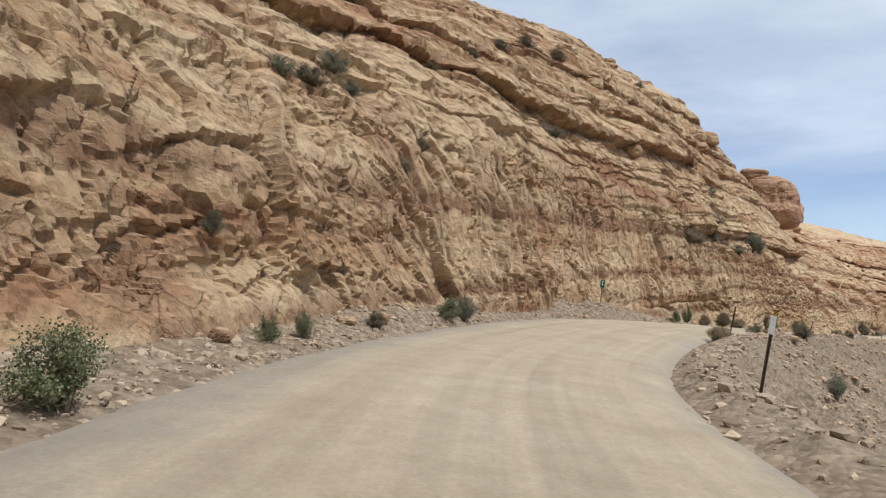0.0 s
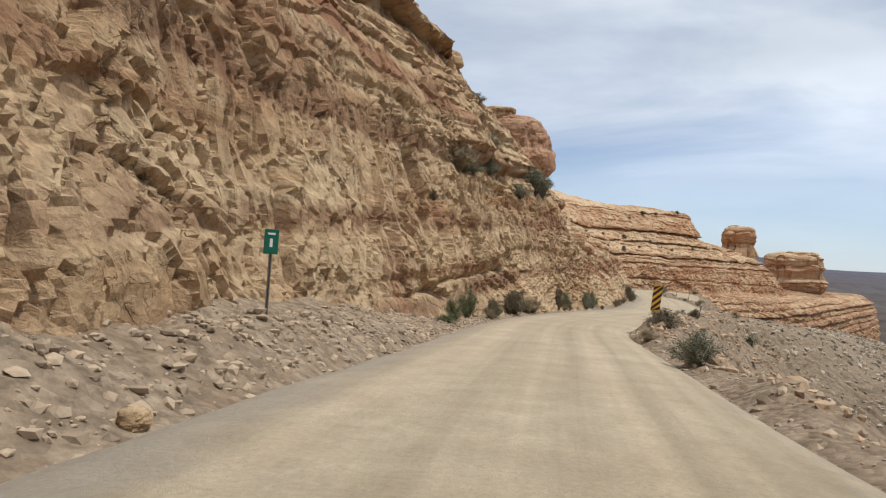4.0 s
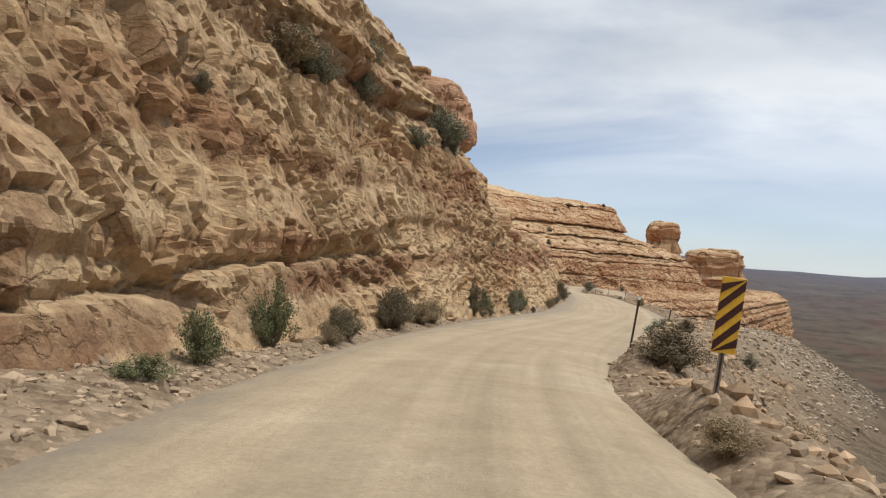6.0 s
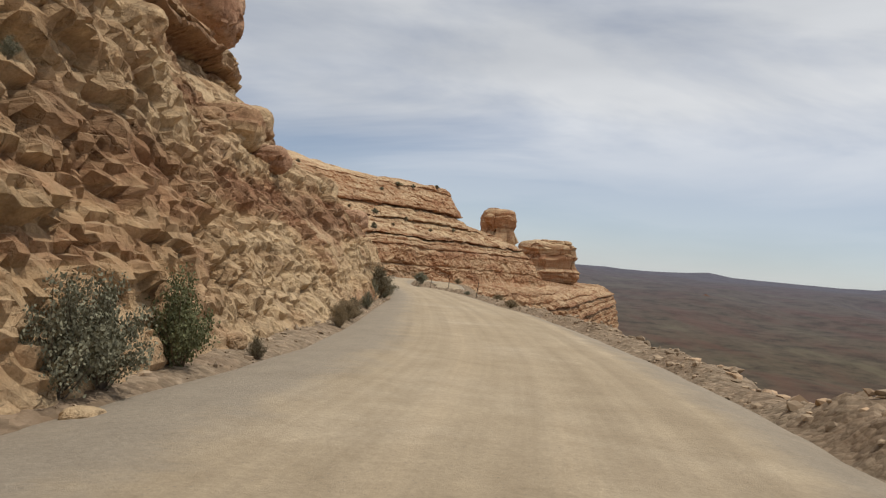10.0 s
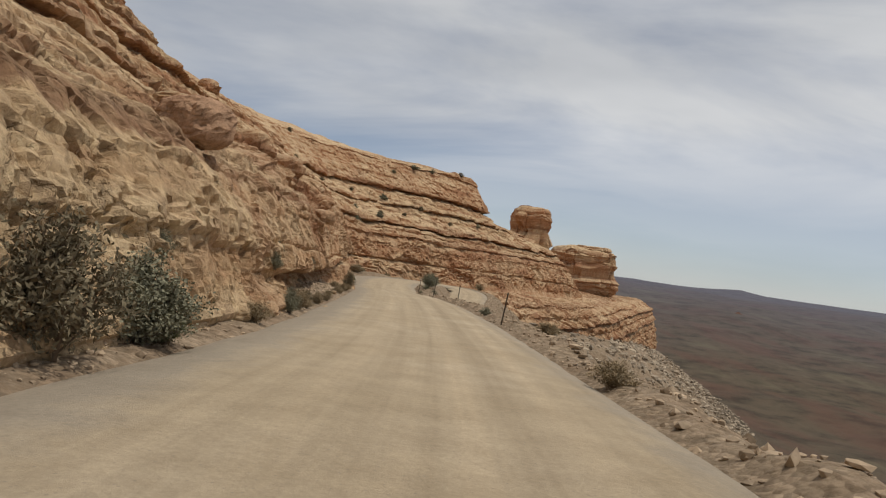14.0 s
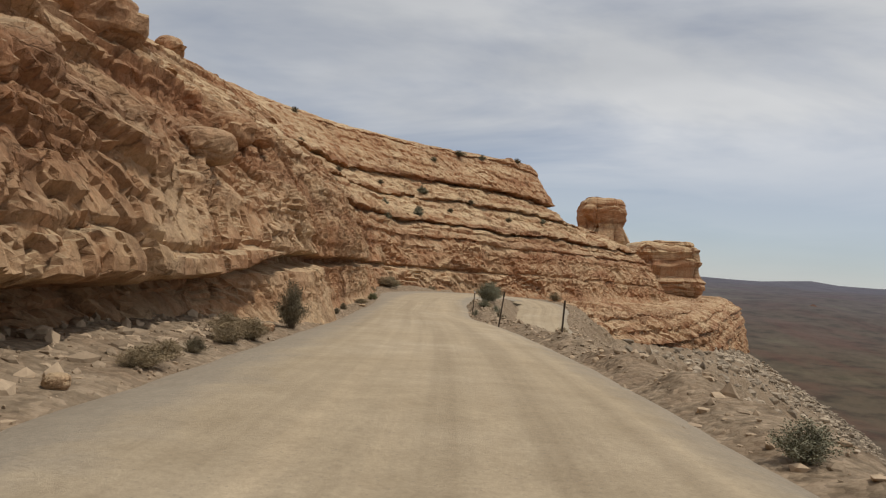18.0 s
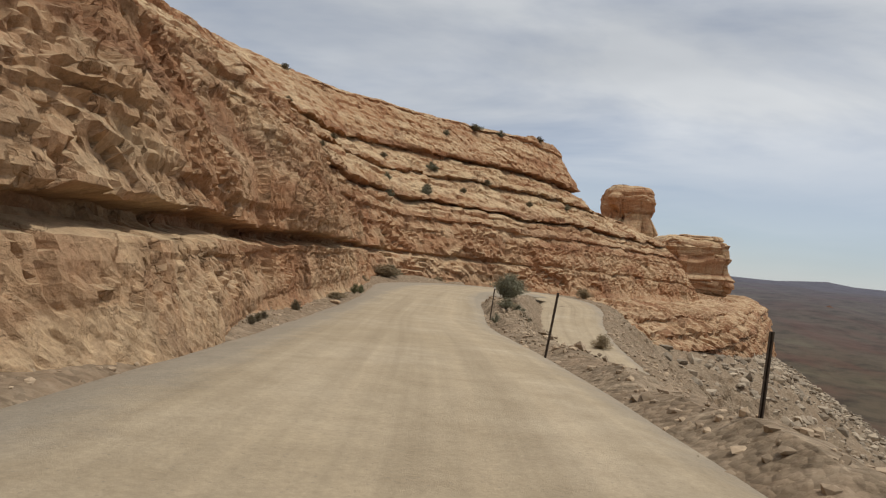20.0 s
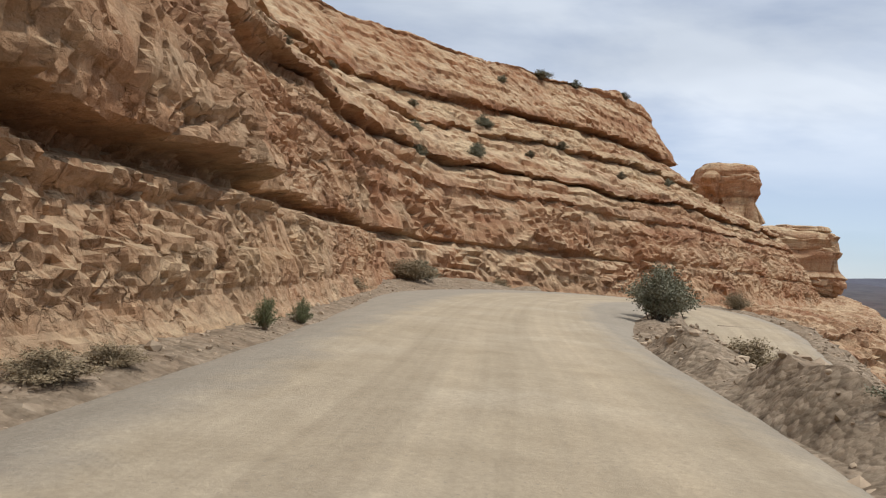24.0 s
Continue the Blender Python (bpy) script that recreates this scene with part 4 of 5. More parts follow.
rock_lump("cap", (96, 398, 5.2), (15, 13, 1.6), 217, "flat thin cap slab", "", 0.4, 0.05, parent=tower)
RED = rock_material("red_shale", (0.15, 0.085, 0.06), (0.13, 0.07, 0.05), (0.10, 0.055, 0.04), beds=False)
rock_lump("desert_butte", (1168, 2184, -97), (62, 54, 58), 221, "small red butte standing far out on the plain", "butte", 1.35, 0.10, mt=RED)


# ---------------------------------------------------------------- loose rock
def simple_mat(name, rgb, var=0.25, rough=0.9, island=False, metal=0.0, scale=8.0):
    """A plain surface with tone that varies from piece to piece and a fine grain."""
    m, nt, b = mat(name)
    geo = nt.nodes.new("ShaderNodeNewGeometry")
    info = nt.nodes.new("ShaderNodeObjectInfo")
    src = geo.outputs["Random Per Island"] if island else info.outputs["Random"]
    lo, hi = tuple(v * (1 - var) for v in rgb), tuple(min(v * (1 + var), 0.9) for v in rgb)
    c = ramp(nt, src, [(0.0, lo), (1.0, hi)])
    n = nd(nt, "ShaderNodeTexNoise", Scale=scale, Detail=6.0, Roughness=0.65)
    nt.links.new(geo.outputs["Position"], n.inputs[0])
    c = mixc(nt, 0.45, c, ramp(nt, n.outputs[0], [(0.3, (0.3, 0.3, 0.3)), (0.7, (0.7, 0.7, 0.7))]), "OVERLAY")
    nt.links.new(c, b.inputs["Base Color"])
    b.inputs["Roughness"].default_value = rough
    b.inputs["Metallic"].default_value = metal
    b.inputs["Specular IOR Level"].default_value = 0.2
    bump(nt, b, n.outputs[0], 0.4, 0.02)
    return m


STONE = simple_mat("loose_stone", (0.34, 0.255, 0.17), 0.32, island=True)
BANK_STONE = simple_mat("bank_stone", (0.36, 0.25, 0.155), 0.35, island=True)
PALE_STONE = simple_mat("pale_rubble", (0.33, 0.265, 0.19), 0.38, island=True)
ICO = bmesh.new()
bmesh.ops.create_icosphere(ICO, subdivisions=1, radius=1.0)
ICO_V = np.array([v.co[:] for v in ICO.verts])
ICO_F = np.array([[v.index for v in f.verts] for f in ICO.faces])
ICO.free()


def ground_z(x, y):
    return ground_height(np.atleast_1d(np.asarray(x, float)), np.atleast_1d(np.asarray(y, float)))[0]


def rubble(name, xs, ys, sizes, mt, label, seed, zs=None):
    """Many small angular stones as one mesh, each sunk a little into the ground."""
    rng = np.random.default_rng(seed)
    n = len(xs)
    zs = ground_z(xs, ys) if zs is None else zs
    V = ICO_V[None] * (0.6 + 0.75 * rng.random((n, len(ICO_V), 1)))
    V = V * (sizes[:, None, None] * (0.5 + 0.75 * rng.random((n, 1, 3))) * np.array([1, 1, 0.72]))
    a = rng.random(n) * 6.28
    ca, sa = np.cos(a)[:, None], np.sin(a)[:, None]
    x, y = V[..., 0] * ca - V[..., 1] * sa, V[..., 0] * sa + V[..., 1] * ca
    P = np.stack([x + xs[:, None], y + ys[:, None], V[..., 2] + zs[:, None] + 0.02 * sizes[:, None]], -1).reshape(-1, 3)
    F = (ICO_F[None] + (np.arange(n) * len(ICO_V))[:, None, None]).reshape(-1, 3)
    me = bpy.data.meshes.new(name)
    me.vertices.add(len(P))
    me.vertices.foreach_set("co", P.reshape(-1).astype(np.float32))
    me.loops.add(F.size)
    me.loops.foreach_set("vertex_index", F.reshape(-1).astype(np.int32))
    me.polygons.add(len(F))
    me.polygons.foreach_set("loop_start", (np.arange(len(F)) * 3).astype(np.int32))
    me.update(calc_edges=True)
    me.shade_flat()
    me.materials.append(mt)
    return tagged(new(name, me), label, "stones", kind="stuff")


rng = np.random.default_rng(5)
upper_n = TURN - 6


def along(n, lo, hi, out_lo, out_hi, side, power=1.0):
    """Random places beside the road: between two marks along it and two distances out from its edge."""
    k = rng.uniform(lo, hi, n)
    i = np.clip(np.searchsorted(ROAD_LINE[:upper_n, 1], k), 1, upper_n - 1)
    off = ROAD_LINE[i, 3] + out_lo + (out_hi - out_lo) * rng.random(n) ** power
    return ROAD_LINE[i, 0] + side * right[i, 0] * off, ROAD_LINE[i, 1] + side * right[i, 1] * off + rng.uniform(-0.5, 0.5, n)


x, y = along(10000, -6, 236, -1.0, 3.0, -1)
rubble("verge_stones", x, y, 0.02 + 0.08 * rng.random(len(x)) ** 3.5, STONE, "small tan stones littering the verge under the cliff", 1)
x, y = along(600, 2, 205, 0.6, 2.2, -1)
rubble("verge_rocks", x, y, 0.05 + 0.14 * rng.random(len(x)) ** 3.0, STONE, "broken tan rocks fallen along the foot of the cliff", 2)
x, y = along(5200, 4, 62, 0.05, 2.2, -1)
rubble("bank_rubble", x, y, 0.02 + 0.10 * rng.random(len(x)) ** 3.0, STONE, "tan gravel and broken stones banked under the cut", 8)
x, y = along(1400, 120, 174, 0.9, 4.0, -1)
rubble("recess_rubble", x, y, 0.05 + 0.17 * rng.random(len(x)) ** 2.4, STONE, "broken tan rubble lying under the overhang", 9)
x, y = along(3600, -6, 212, -0.2, 1.6, 1)
rubble("edge_stones", x, y, 0.025 + 0.12 * rng.random(len(x)) ** 3, STONE, "gravel and small stones along the open edge of the road", 3)
x, y = along(9000, -6, 215, 1.2, 16, 1, 1.3)
rubble("slope_rocks", x, y, 0.05 + 0.16 * rng.random(len(x)) ** 3.4, STONE, "angular brown rocks strewn down the slope below the road", 4)
x, y = along(2400, 36, 98, 0.9, 10, 1, 1.2)
rubble("bank_rocks", x, y, np.where(y < 70, 0.06 + 0.18 * rng.random(len(x)) ** 2.6, 0.06 + 0.22 * rng.random(len(x)) ** 2.8), BANK_STONE, "angular tan rock broken down the bank below the road", 10)
# broken rock below the outer edge of the lower leg
k = rng.integers(TURN - 2, TURN + 70, 2200)
off = ROAD_LINE[k, 3] + 0.4 + 9.0 * rng.random(len(k)) ** 1.4
x, y = ROAD_LINE[k, 0] - right[k, 0] * off + rng.normal(0, 0.4, len(k)), ROAD_LINE[k, 1] - right[k, 1] * off + rng.normal(0, 0.4, len(k))
rubble("lower_bank_rocks", x, y, 0.05 + 0.18 * rng.random(len(k)) ** 2.4, STONE, "tan broken rock covering the bank below the lower road", 7)
# pale talus below the ledge
k = rng.integers(2, len(FOOT) - 3, 7000)
tt = np.gradient(FOOT[:, :2], axis=0)
tt /= np.linalg.norm(tt, axis=1)[:, None]
off = 0.5 + 42 * rng.random(len(k)) ** 1.2
x, y = FOOT[k, 0] + tt[k, 1] * off + rng.normal(0, 1, len(k)), FOOT[k, 1] - tt[k, 0] * off + rng.normal(0, 1, len(k))
rubble("talus_rocks", x, y, 0.12 + 1.0 * rng.random(len(k)) ** 3.0, PALE_STONE, "pale grey boulder rubble heaped below the ledge", 6)


def boulder(x, y, size, seed, label, z=None, mt=None, flat=0.7):
    z = float(ground_z(x, y)[0]) if z is None else z
    return rock_lump("boulder", (x, y, z + size * flat * 0.34), (size, size * 0.85, size * flat), seed, label, "boulder", 0.75, 0.03, steps=(28, 18), turn=seed * 0.7, mt=mt)


boulder(-11.1, 79.4, 0.70, 302, "upright tan boulder against the foot of the cliff", flat=1.3)
boulder(-10.6, 77.6, 0.85, 303, "flat tan slab on the verge under the cliff")
boulder(-0.5, 134.4, 0.65, 304, "pale sandstone block at the foot of the cliff", flat=0.75)
boulder(-0.9, 131.6, 0.7, 305, "tan sandstone block half buried in the verge")
boulder(-6.6, 94.6, 0.5, 306, "rounded tan rock under the cliff")
boulder(-7.3, 88.6, 0.42, 307, "flat tan rock lying on the gravel verge", flat=0.5)
boulder(-13.0, 63.0, 0.32, 308, "grey rock lying on the verge", flat=0.5)
boulder(-11.6, 16.6, 0.42, 309, "pale broken rock at the foot of the cut")
boulder(-9.9, 9.3, 0.40, 310, "pale broken rock at the foot of the cut")
boulder(-11.5, 14.9, 0.5, 311, "flat pale rock at the foot of the cut", flat=0.45)
boulder(-13.0, 37.0, 0.34, 312, "tan rock at the edge of the verge")
boulder(10.2, 147.0, 0.9, 313, "broad pale slab on the open edge of the road", flat=0.45)
boulder(10.6, 142.0, 0.6, 314, "red boulder on the slope below the road")
boulder(-5.3, 60.7, 0.9, 315, "pale slanting slab on the slope beside the sign", flat=0.5)
boulder(1.0, 142.3, 0.30, 316, "loose tan rock on the gravel", flat=0.55)
boulder(2.3, 196.3, 0.55, 317, "flat pale rock on the verge", flat=0.3)
boulder(1.6, 164.0, 0.36, 318, "pale round rock under the overhang")
boulder(1.1, 153.4, 0.30, 319, "pale rock on the rubble under the overhang")

boulder(-1.2, 79.6, 0.5, 320, "red sandstone boulder with a pale cap beside the drop", flat=0.9)
boulder(10.3, 139.0, 0.7, 321, "pale slab at the edge of the drop", flat=0.4)
# rocks perched on the skyline and on the ledges
CV = np.concatenate([Pn.reshape(-1, 3)[::2], Pf.reshape(-1, 3)[::2]])


def cliff_z(x, y, reach=0.7):
    """The height of the rock's surface over a place."""
    m = (np.abs(CV[:, 0] - x) < reach) & (np.abs(CV[:, 1] - y) < reach)
    return float(np.median(CV[m, 2])) if m.any() else float(ground_z(x, y)[0])


for x, y, sz, sd in ((-27.7, 224.7, 2.4, 331), (-22.0, 226.0, 3.4, 332), (-7.5, 150.0, 2.4, 333), (-5.0, 158.0, 2.6, 334), (-3.4, 164.0, 2.2, 335), (-8.8, 108.5, 2.4, 336),
                     (-8.6, 113.0, 2.0, 337), (-24, 114, 3.0, 338), (-30, 104, 2.6, 339), (-5.5, 153.5, 1.6, 340), (-2.6, 169.0, 1.5, 341), (-10.5, 101.0, 1.8, 342), (-34, 96, 2.2, 343),
                     (-25.0, 68.4, 2.3, 344), (-19.0, 61.6, 1.6, 345), (-24.6, 109.3, 2.6, 346), (-12.2, 81.7, 0.6, 347), (-2.4, 148.1, 0.5, 348), (-0.9, 169.0, 1.5, 349), (-5.9, 189.8, 1.0, 350), (-3.1, 217.0, 1.6, 351), (-0.8, 217.9, 1.0, 352),
                     (-21.0, 50.0, 1.3, 353), (-23.5, 63.0, 1.5, 354), (-1.2, 152.0, 1.2, 355), (-1.6, 155.6, 1.4, 356), (-0.6, 163.0, 1.1, 357)):
    rock_lump("boulder", (x, y, cliff_z(x, y) + sz * 0.12), (sz, sz * 0.9, sz * 0.75), sd, "weathered sandstone boulder perched on the slope above the road", "boulder", 0.7, 0.05, steps=(40, 26), turn=sd * 0.3)

# great blocks lodged above the overhang and on the rubbly slope: place, size, whether rust-red
for x, y, z, size, red_one, words in ((-0.5, 164.4, -2.15, (1.5, 1.6, 1.0), False, "pale rounded boulder lodged above the overhang"),
                                      (-0.9, 171.8, -0.75, (1.4, 1.7, 0.8), False, "flat pale boulder lodged above the overhang"),
                                      (-2.3, 157.9, -1.9, (2.2, 2.6, 1.7), False, "large rounded tan boulder bulging above the overhang"),
                                      (-1.7, 151.2, -2.3, (1.7, 2.1, 1.3), False, "rounded tan boulder bulging above the overhang"),
                                      (-3.1, 134.2, -0.7, (2.0, 2.1, 1.4), True, "rust-red boulder overhanging the road cut"),
                                      (-9.0, 105.1, 1.1, (1.1, 1.2, 1.0), False, "angular tan block on the rubbly slope"),
                                      (-8.8, 108.7, 1.7, (1.8, 1.9, 1.5), True, "rust-brown block on the rubbly slope"),
                                      (-7.3, 109.5, 0.6, (1.2, 1.3, 1.1), True, "small rust-brown block at the brink of the slope"),
                                      (-8.4, 106.1, 0.2, (1.0, 1.1, 0.9), False, "angular tan block wedged in the slope")):
    rock_lump("boulder", (x, y, z), size, 360 + int(y), words, "boulder", 0.72, 0.04, steps=(48, 32), turn=y * 0.3, mt=RUST if red_one else None)

# ---------------------------------------------------------------- shrubs
LEAF = {
    "g": (simple_mat("green_leaf", (0.15, 0.155, 0.075), 0.22, island=True), simple_mat("green_twig", (0.16, 0.12, 0.075), 0.2)),
    "s": (simple_mat("sage_leaf", (0.20, 0.19, 0.125), 0.2, island=True), simple_mat("sage_twig", (0.15, 0.12, 0.09), 0.2)),
    "b": (simple_mat("brown_leaf", (0.16, 0.13, 0.08), 0.22, island=True), simple_mat("brown_twig", (0.12, 0.085, 0.055), 0.2)),
    "d": (simple_mat("dry_leaf", (0.27, 0.205, 0.12), 0.2, island=True), simple_mat("dry_twig", (0.22, 0.16, 0.10), 0.2)),
}
WORDS = {"g": "green desert shrub with fine leaves", "s": "grey-green sagebrush", "b": "twiggy dark brown shrub", "d": "dry tan tuft of brush"}


def mesh_from(name, V, F, mt):
    me = bpy.data.meshes.new(name)
    me.from_pydata(V, [], F)
    me.update()
    me.materials.append(mt)
    return me


def shrub_meshes(kind, seed):
    """Stems and a ragged crown of small leaves, one metre across and one high."""
    r = np.random.default_rng(seed)
    SV, SF, LV, LF = [], [], [], []
    stems = {"g": 34, "s": 34, "b": 54, "d": 56}[kind]
    leaves = {"g": 150, "s": 160, "b": 130, "d": 110}[kind]
    for k in range(stems):
        az, lean = r.uniform(0, 6.283), r.uniform(0.05, 1.0) ** 0.8
        tip = np.array([math.cos(az) * lean * 0.5, math.sin(az) * lean * 0.5, (1.0 - 0.62 * lean ** 2) * r.uniform(0.6, 1.0)])
        bend = np.array([r.normal(0, 0.05), r.normal(0, 0.05), 0.10])
        root = np.array([r.normal(0, 0.04), r.normal(0, 0.04), -0.05])
        pts = [root, root * 0.5 + tip * 0.5 + bend, tip]
        w = 0.011
        base = len(SV)
        for p, ww in zip(pts, (w, w * 0.7, w * 0.25)):
            for q in range(3):
                SV.append(p + ww * np.array([math.cos(q * 2.094), math.sin(q * 2.094), 0]))
        for sgm in range(2):
            for q in range(3):
                a, b2 = base + sgm * 3 + q, base + sgm * 3 + (q + 1) % 3
                SF.append((a, b2, b2 + 3, a + 3))
        for m in range(leaves):
            f = r.uniform(0.18, 1.05) ** 0.8
            p = (1 - f) ** 2 * pts[0] + 2 * f * (1 - f) * pts[1] + f * f * pts[2] + r.normal(0, 0.045, 3)
            d = r.normal(0, 1, 3) + np.array([0, 0, 0.9])
            d /= np.linalg.norm(d)
            e = np.cross(d, r.normal(0, 1, 3))
            e /= np.linalg.norm(e) + 1e-9
            L, Wd = r.uniform(0.026, 0.052), r.uniform(0.009, 0.016)
            if kind in "bd":
                L, Wd = L * 1.3, Wd * 0.7
            b3 = len(LV)
            LV += [p, p + d * L * 0.5 + e * Wd, p + d * L, p + d * L * 0.5 - e * Wd]
            LF.append((b3, b3 + 1, b3 + 2, b3 + 3))
    leaf, twig = LEAF[kind]
    return mesh_from("woody_base", [tuple(v) for v in SV], SF, twig), mesh_from("foliage", [tuple(v) for v in LV], LF, leaf)


PROTO = {}
for kind in "gsbd":
    for v in range(3):
        PROTO[kind, v] = shrub_meshes(kind, 400 + 10 * v + ord(kind))
shrub_count = [0]


def shrub(kind, x, y, wide, tall, z=None, where="under the cliff"):
    if where == "under the cliff":
        x += 0.7 * float(np.interp(y, TOE_Y, TOE))
    if z is None:
        zz, du, hu = ground_height(np.array([x]), np.array([y]))[:3]
        gap = float(hu[0]) + 0.15 + 0.3 * wide - abs(float(du[0]))
        if gap > 0:                                 # keep off the road
            i = int(np.argmin(np.hypot(ROAD_LINE[:upper_n, 0] - x, ROAD_LINE[:upper_n, 1] - y)))
            sg = 1 if du[0] > 0 else -1
            x, y = x + sg * right[i, 0] * gap, y + sg * right[i, 1] * gap
        z = float(ground_z(x, y)[0])
    k = shrub_count[0]
    shrub_count[0] += 1
    base = new("shrub")
    size = "large " if max(wide, tall) > 1.5 else "small " if max(wide, tall) < 0.6 else ""
    tagged(base, size + WORDS[kind] + " " + where, "shrub", "desert shrubs")
    stems, foliage = PROTO[kind, k % 3]
    for nm, me in (("woody_base", stems), ("foliage", foliage)):
        new(nm, me).parent = base
    base.matrix_world = Matrix.Translation((x, y, z - 0.03)) @ Matrix.Rotation(k * 2.4, 4, "Z") @ Matrix.Diagonal((wide, wide, tall, 1))
    return base


# on the verge and the slopes: kind, x, y, width, height
shrub("g", -6.81, 4.40, 1.06, 0.94)
shrub("g", -10.17, 10.46, 0.61, 0.61)
shrub("g", -10.68, 12.14, 0.61, 0.67)
shrub("b", -11.35, 15.79, 0.69, 0.51)
shrub("g", -12.05, 21.1, 1.1, 0.85)
shrub("s", -11.95, 22.4, 0.95, 1.0)
shrub("g", -13.92, 58.39, 0.79, 0.98)
shrub("g", -13.77, 56.45, 0.87, 0.40)
shrub("g", -13.85, 61.71, 1.11, 1.35)
shrub("b", -12.94, 64.20, 0.86, 1.00)
shrub("b", -12.46, 70.40, 1.56, 1.36)
shrub("d", -11.35, 74.49, 1.26, 1.03)
shrub("d", -9.91, 83.45, 1.21, 1.52)
shrub("g", -7.82, 92.03, 1.12, 1.50)
shrub("s", -0.83, 125.11, 2.27, 1.43)
shrub("d", -12.97, 63.72, 0.63, 0.53)
shrub("b", -13.04, 65.03, 0.92, 0.85)
shrub("b", -12.52, 69.91, 1.30, 1.30)
shrub("d", -11.38, 73.25, 1.46, 0.88)
shrub("g", -9.97, 83.31, 1.39, 1.50)
shrub("s", -7.67, 89.72, 1.14, 1.43)
shrub("b", -10.40, 81.55, 0.96, 1.71)
shrub("b", -11.28, 78.68, 0.48, 0.48)
shrub("d", -9.81, 82.65, 0.69, 0.58)
shrub("b", -9.45, 84.01, 0.64, 0.64)
shrub("s", -7.76, 88.97, 1.11, 1.29)
shrub("b", -6.60, 94.05, 0.39, 0.44)
shrub("d", -4.54, 104.15, 1.16, 0.67)
shrub("s", -0.84, 124.98, 1.85, 1.03)
shrub("d", -4.92, 101.69, 0.56, 0.77)
shrub("d", -4.76, 104.01, 0.74, 0.61)
shrub("b", -4.20, 105.19, 0.66, 0.73)
shrub("s", -3.21, 109.86, 0.61, 0.78)
shrub("s", -2.92, 117.00, 0.69, 1.04)
shrub("s", -0.89, 124.93, 1.96, 1.51)
shrub("b", -1.7, 122.25, 2.4, 1.9)
shrub("g", -0.66, 125.38, 0.97, 0.62)
shrub("d", 0.33, 131.64, 1.01, 0.63)
shrub("s", 0.70, 136.45, 0.80, 0.90)
shrub("d", 1.08, 155.75, 0.92, 0.41)
shrub("d", 1.43, 161.40, 1.11, 0.56)
shrub("d", 1.02, 155.42, 0.54, 0.31)
shrub("d", 1.06, 156.78, 0.61, 0.39)
shrub("b", 1.22, 157.85, 0.50, 0.33)
shrub("d", 1.28, 159.94, 0.89, 0.51)
shrub("d", 1.47, 161.38, 0.69, 0.47)
shrub("b", 1.58, 165.93, 0.98, 1.42)
shrub("b", 2.02, 178.53, 0.30, 0.28)
shrub("b", 2.02, 179.59, 0.30, 0.28)
shrub("b", 2.01, 180.87, 0.30, 0.28)
shrub("d", 3.05, 235.38, 3.14, 1.42)
shrub("d", 2.30, 198.48, 1.17, 0.42)
shrub("b", 2.04, 188.40, 0.52, 0.48)
shrub("g", 2.50, 207.65, 0.61, 0.61)
shrub("g", 2.41, 205.30, 0.62, 0.72)
shrub("d", 2.37, 199.76, 0.84, 0.37)
shrub("d", 2.21, 198.37, 0.52, 0.29)
shrub("d", 1.41, 221.28, 1.54, 0.72)
shrub("s", 3.61, 237.53, 2.75, 1.25)
shrub("b", 1.99, 188.35, 0.39, 0.31)
shrub("s", -0.69, 137.10, 0.52, 0.56, z=cliff_z(-0.69, 137.10), where="on a cliff ledge")
shrub("s", -17.17, 20.07, 1.53, 0.77, z=cliff_z(-17.17, 20.07), where="on a cliff ledge")
shrub("s", -15.84, 16.14, 1.11, 0.74, z=cliff_z(-15.84, 16.14), where="on a cliff ledge")
shrub("d", -14.62, 21.24, 1.08, 0.65, z=cliff_z(-14.62, 21.24), where="on a cliff ledge")
shrub("d", -14.86, 66.69, 2.19, 1.20, z=cliff_z(-14.86, 66.69), where="on a cliff ledge")
shrub("s", -11.77, 82.49, 2.59, 2.07, z=cliff_z(-11.77, 82.49), where="on a cliff ledge")
shrub("s", -11.49, 83.93, 2.04, 1.53, z=cliff_z(-11.49, 83.93), where="on a cliff ledge")
shrub("s", -14.00, 73.83, 1.55, 0.95, z=cliff_z(-14.00, 73.83), where="on a cliff ledge")
shrub("s", -14.80, 67.42, 1.90, 1.07, z=cliff_z(-14.80, 67.42), where="on a cliff ledge")
shrub("s", -14.37, 68.69, 1.64, 1.00, z=cliff_z(-14.37, 68.69), where="on a cliff ledge")
shrub("b", -14.95, 61.72, 0.50, 0.50, z=cliff_z(-14.95, 61.72), where="on a cliff ledge")
shrub("b", -14.57, 68.21, 0.64, 0.64, z=cliff_z(-14.57, 68.21), where="on a cliff ledge")
shrub("s", -12.60, 79.52, 1.90, 0.95, z=cliff_z(-12.60, 79.52), where="on a cliff ledge")
shrub("b", -14.81, 68.11, 0.62, 0.56, z=cliff_z(-14.81, 68.11), where="on a cliff ledge")
shrub("b", -14.40, 69.75, 0.58, 0.41, z=cliff_z(-14.40, 69.75), where="on a cliff ledge")
shrub("s", -11.30, 83.94, 1.18, 1.65, z=cliff_z(-11.30, 83.94), where="on a cliff ledge")
shrub("s", -8.93, 90.32, 0.30, 0.28, z=cliff_z(-8.93, 90.32), where="on a cliff ledge")
shrub("s", -1.82, 126.86, 0.63, 0.57, z=cliff_z(-1.82, 126.86), where="on a cliff ledge")
shrub("s", -2.70, 122.39, 0.30, 0.28, z=cliff_z(-2.70, 122.39), where="on a cliff ledge")
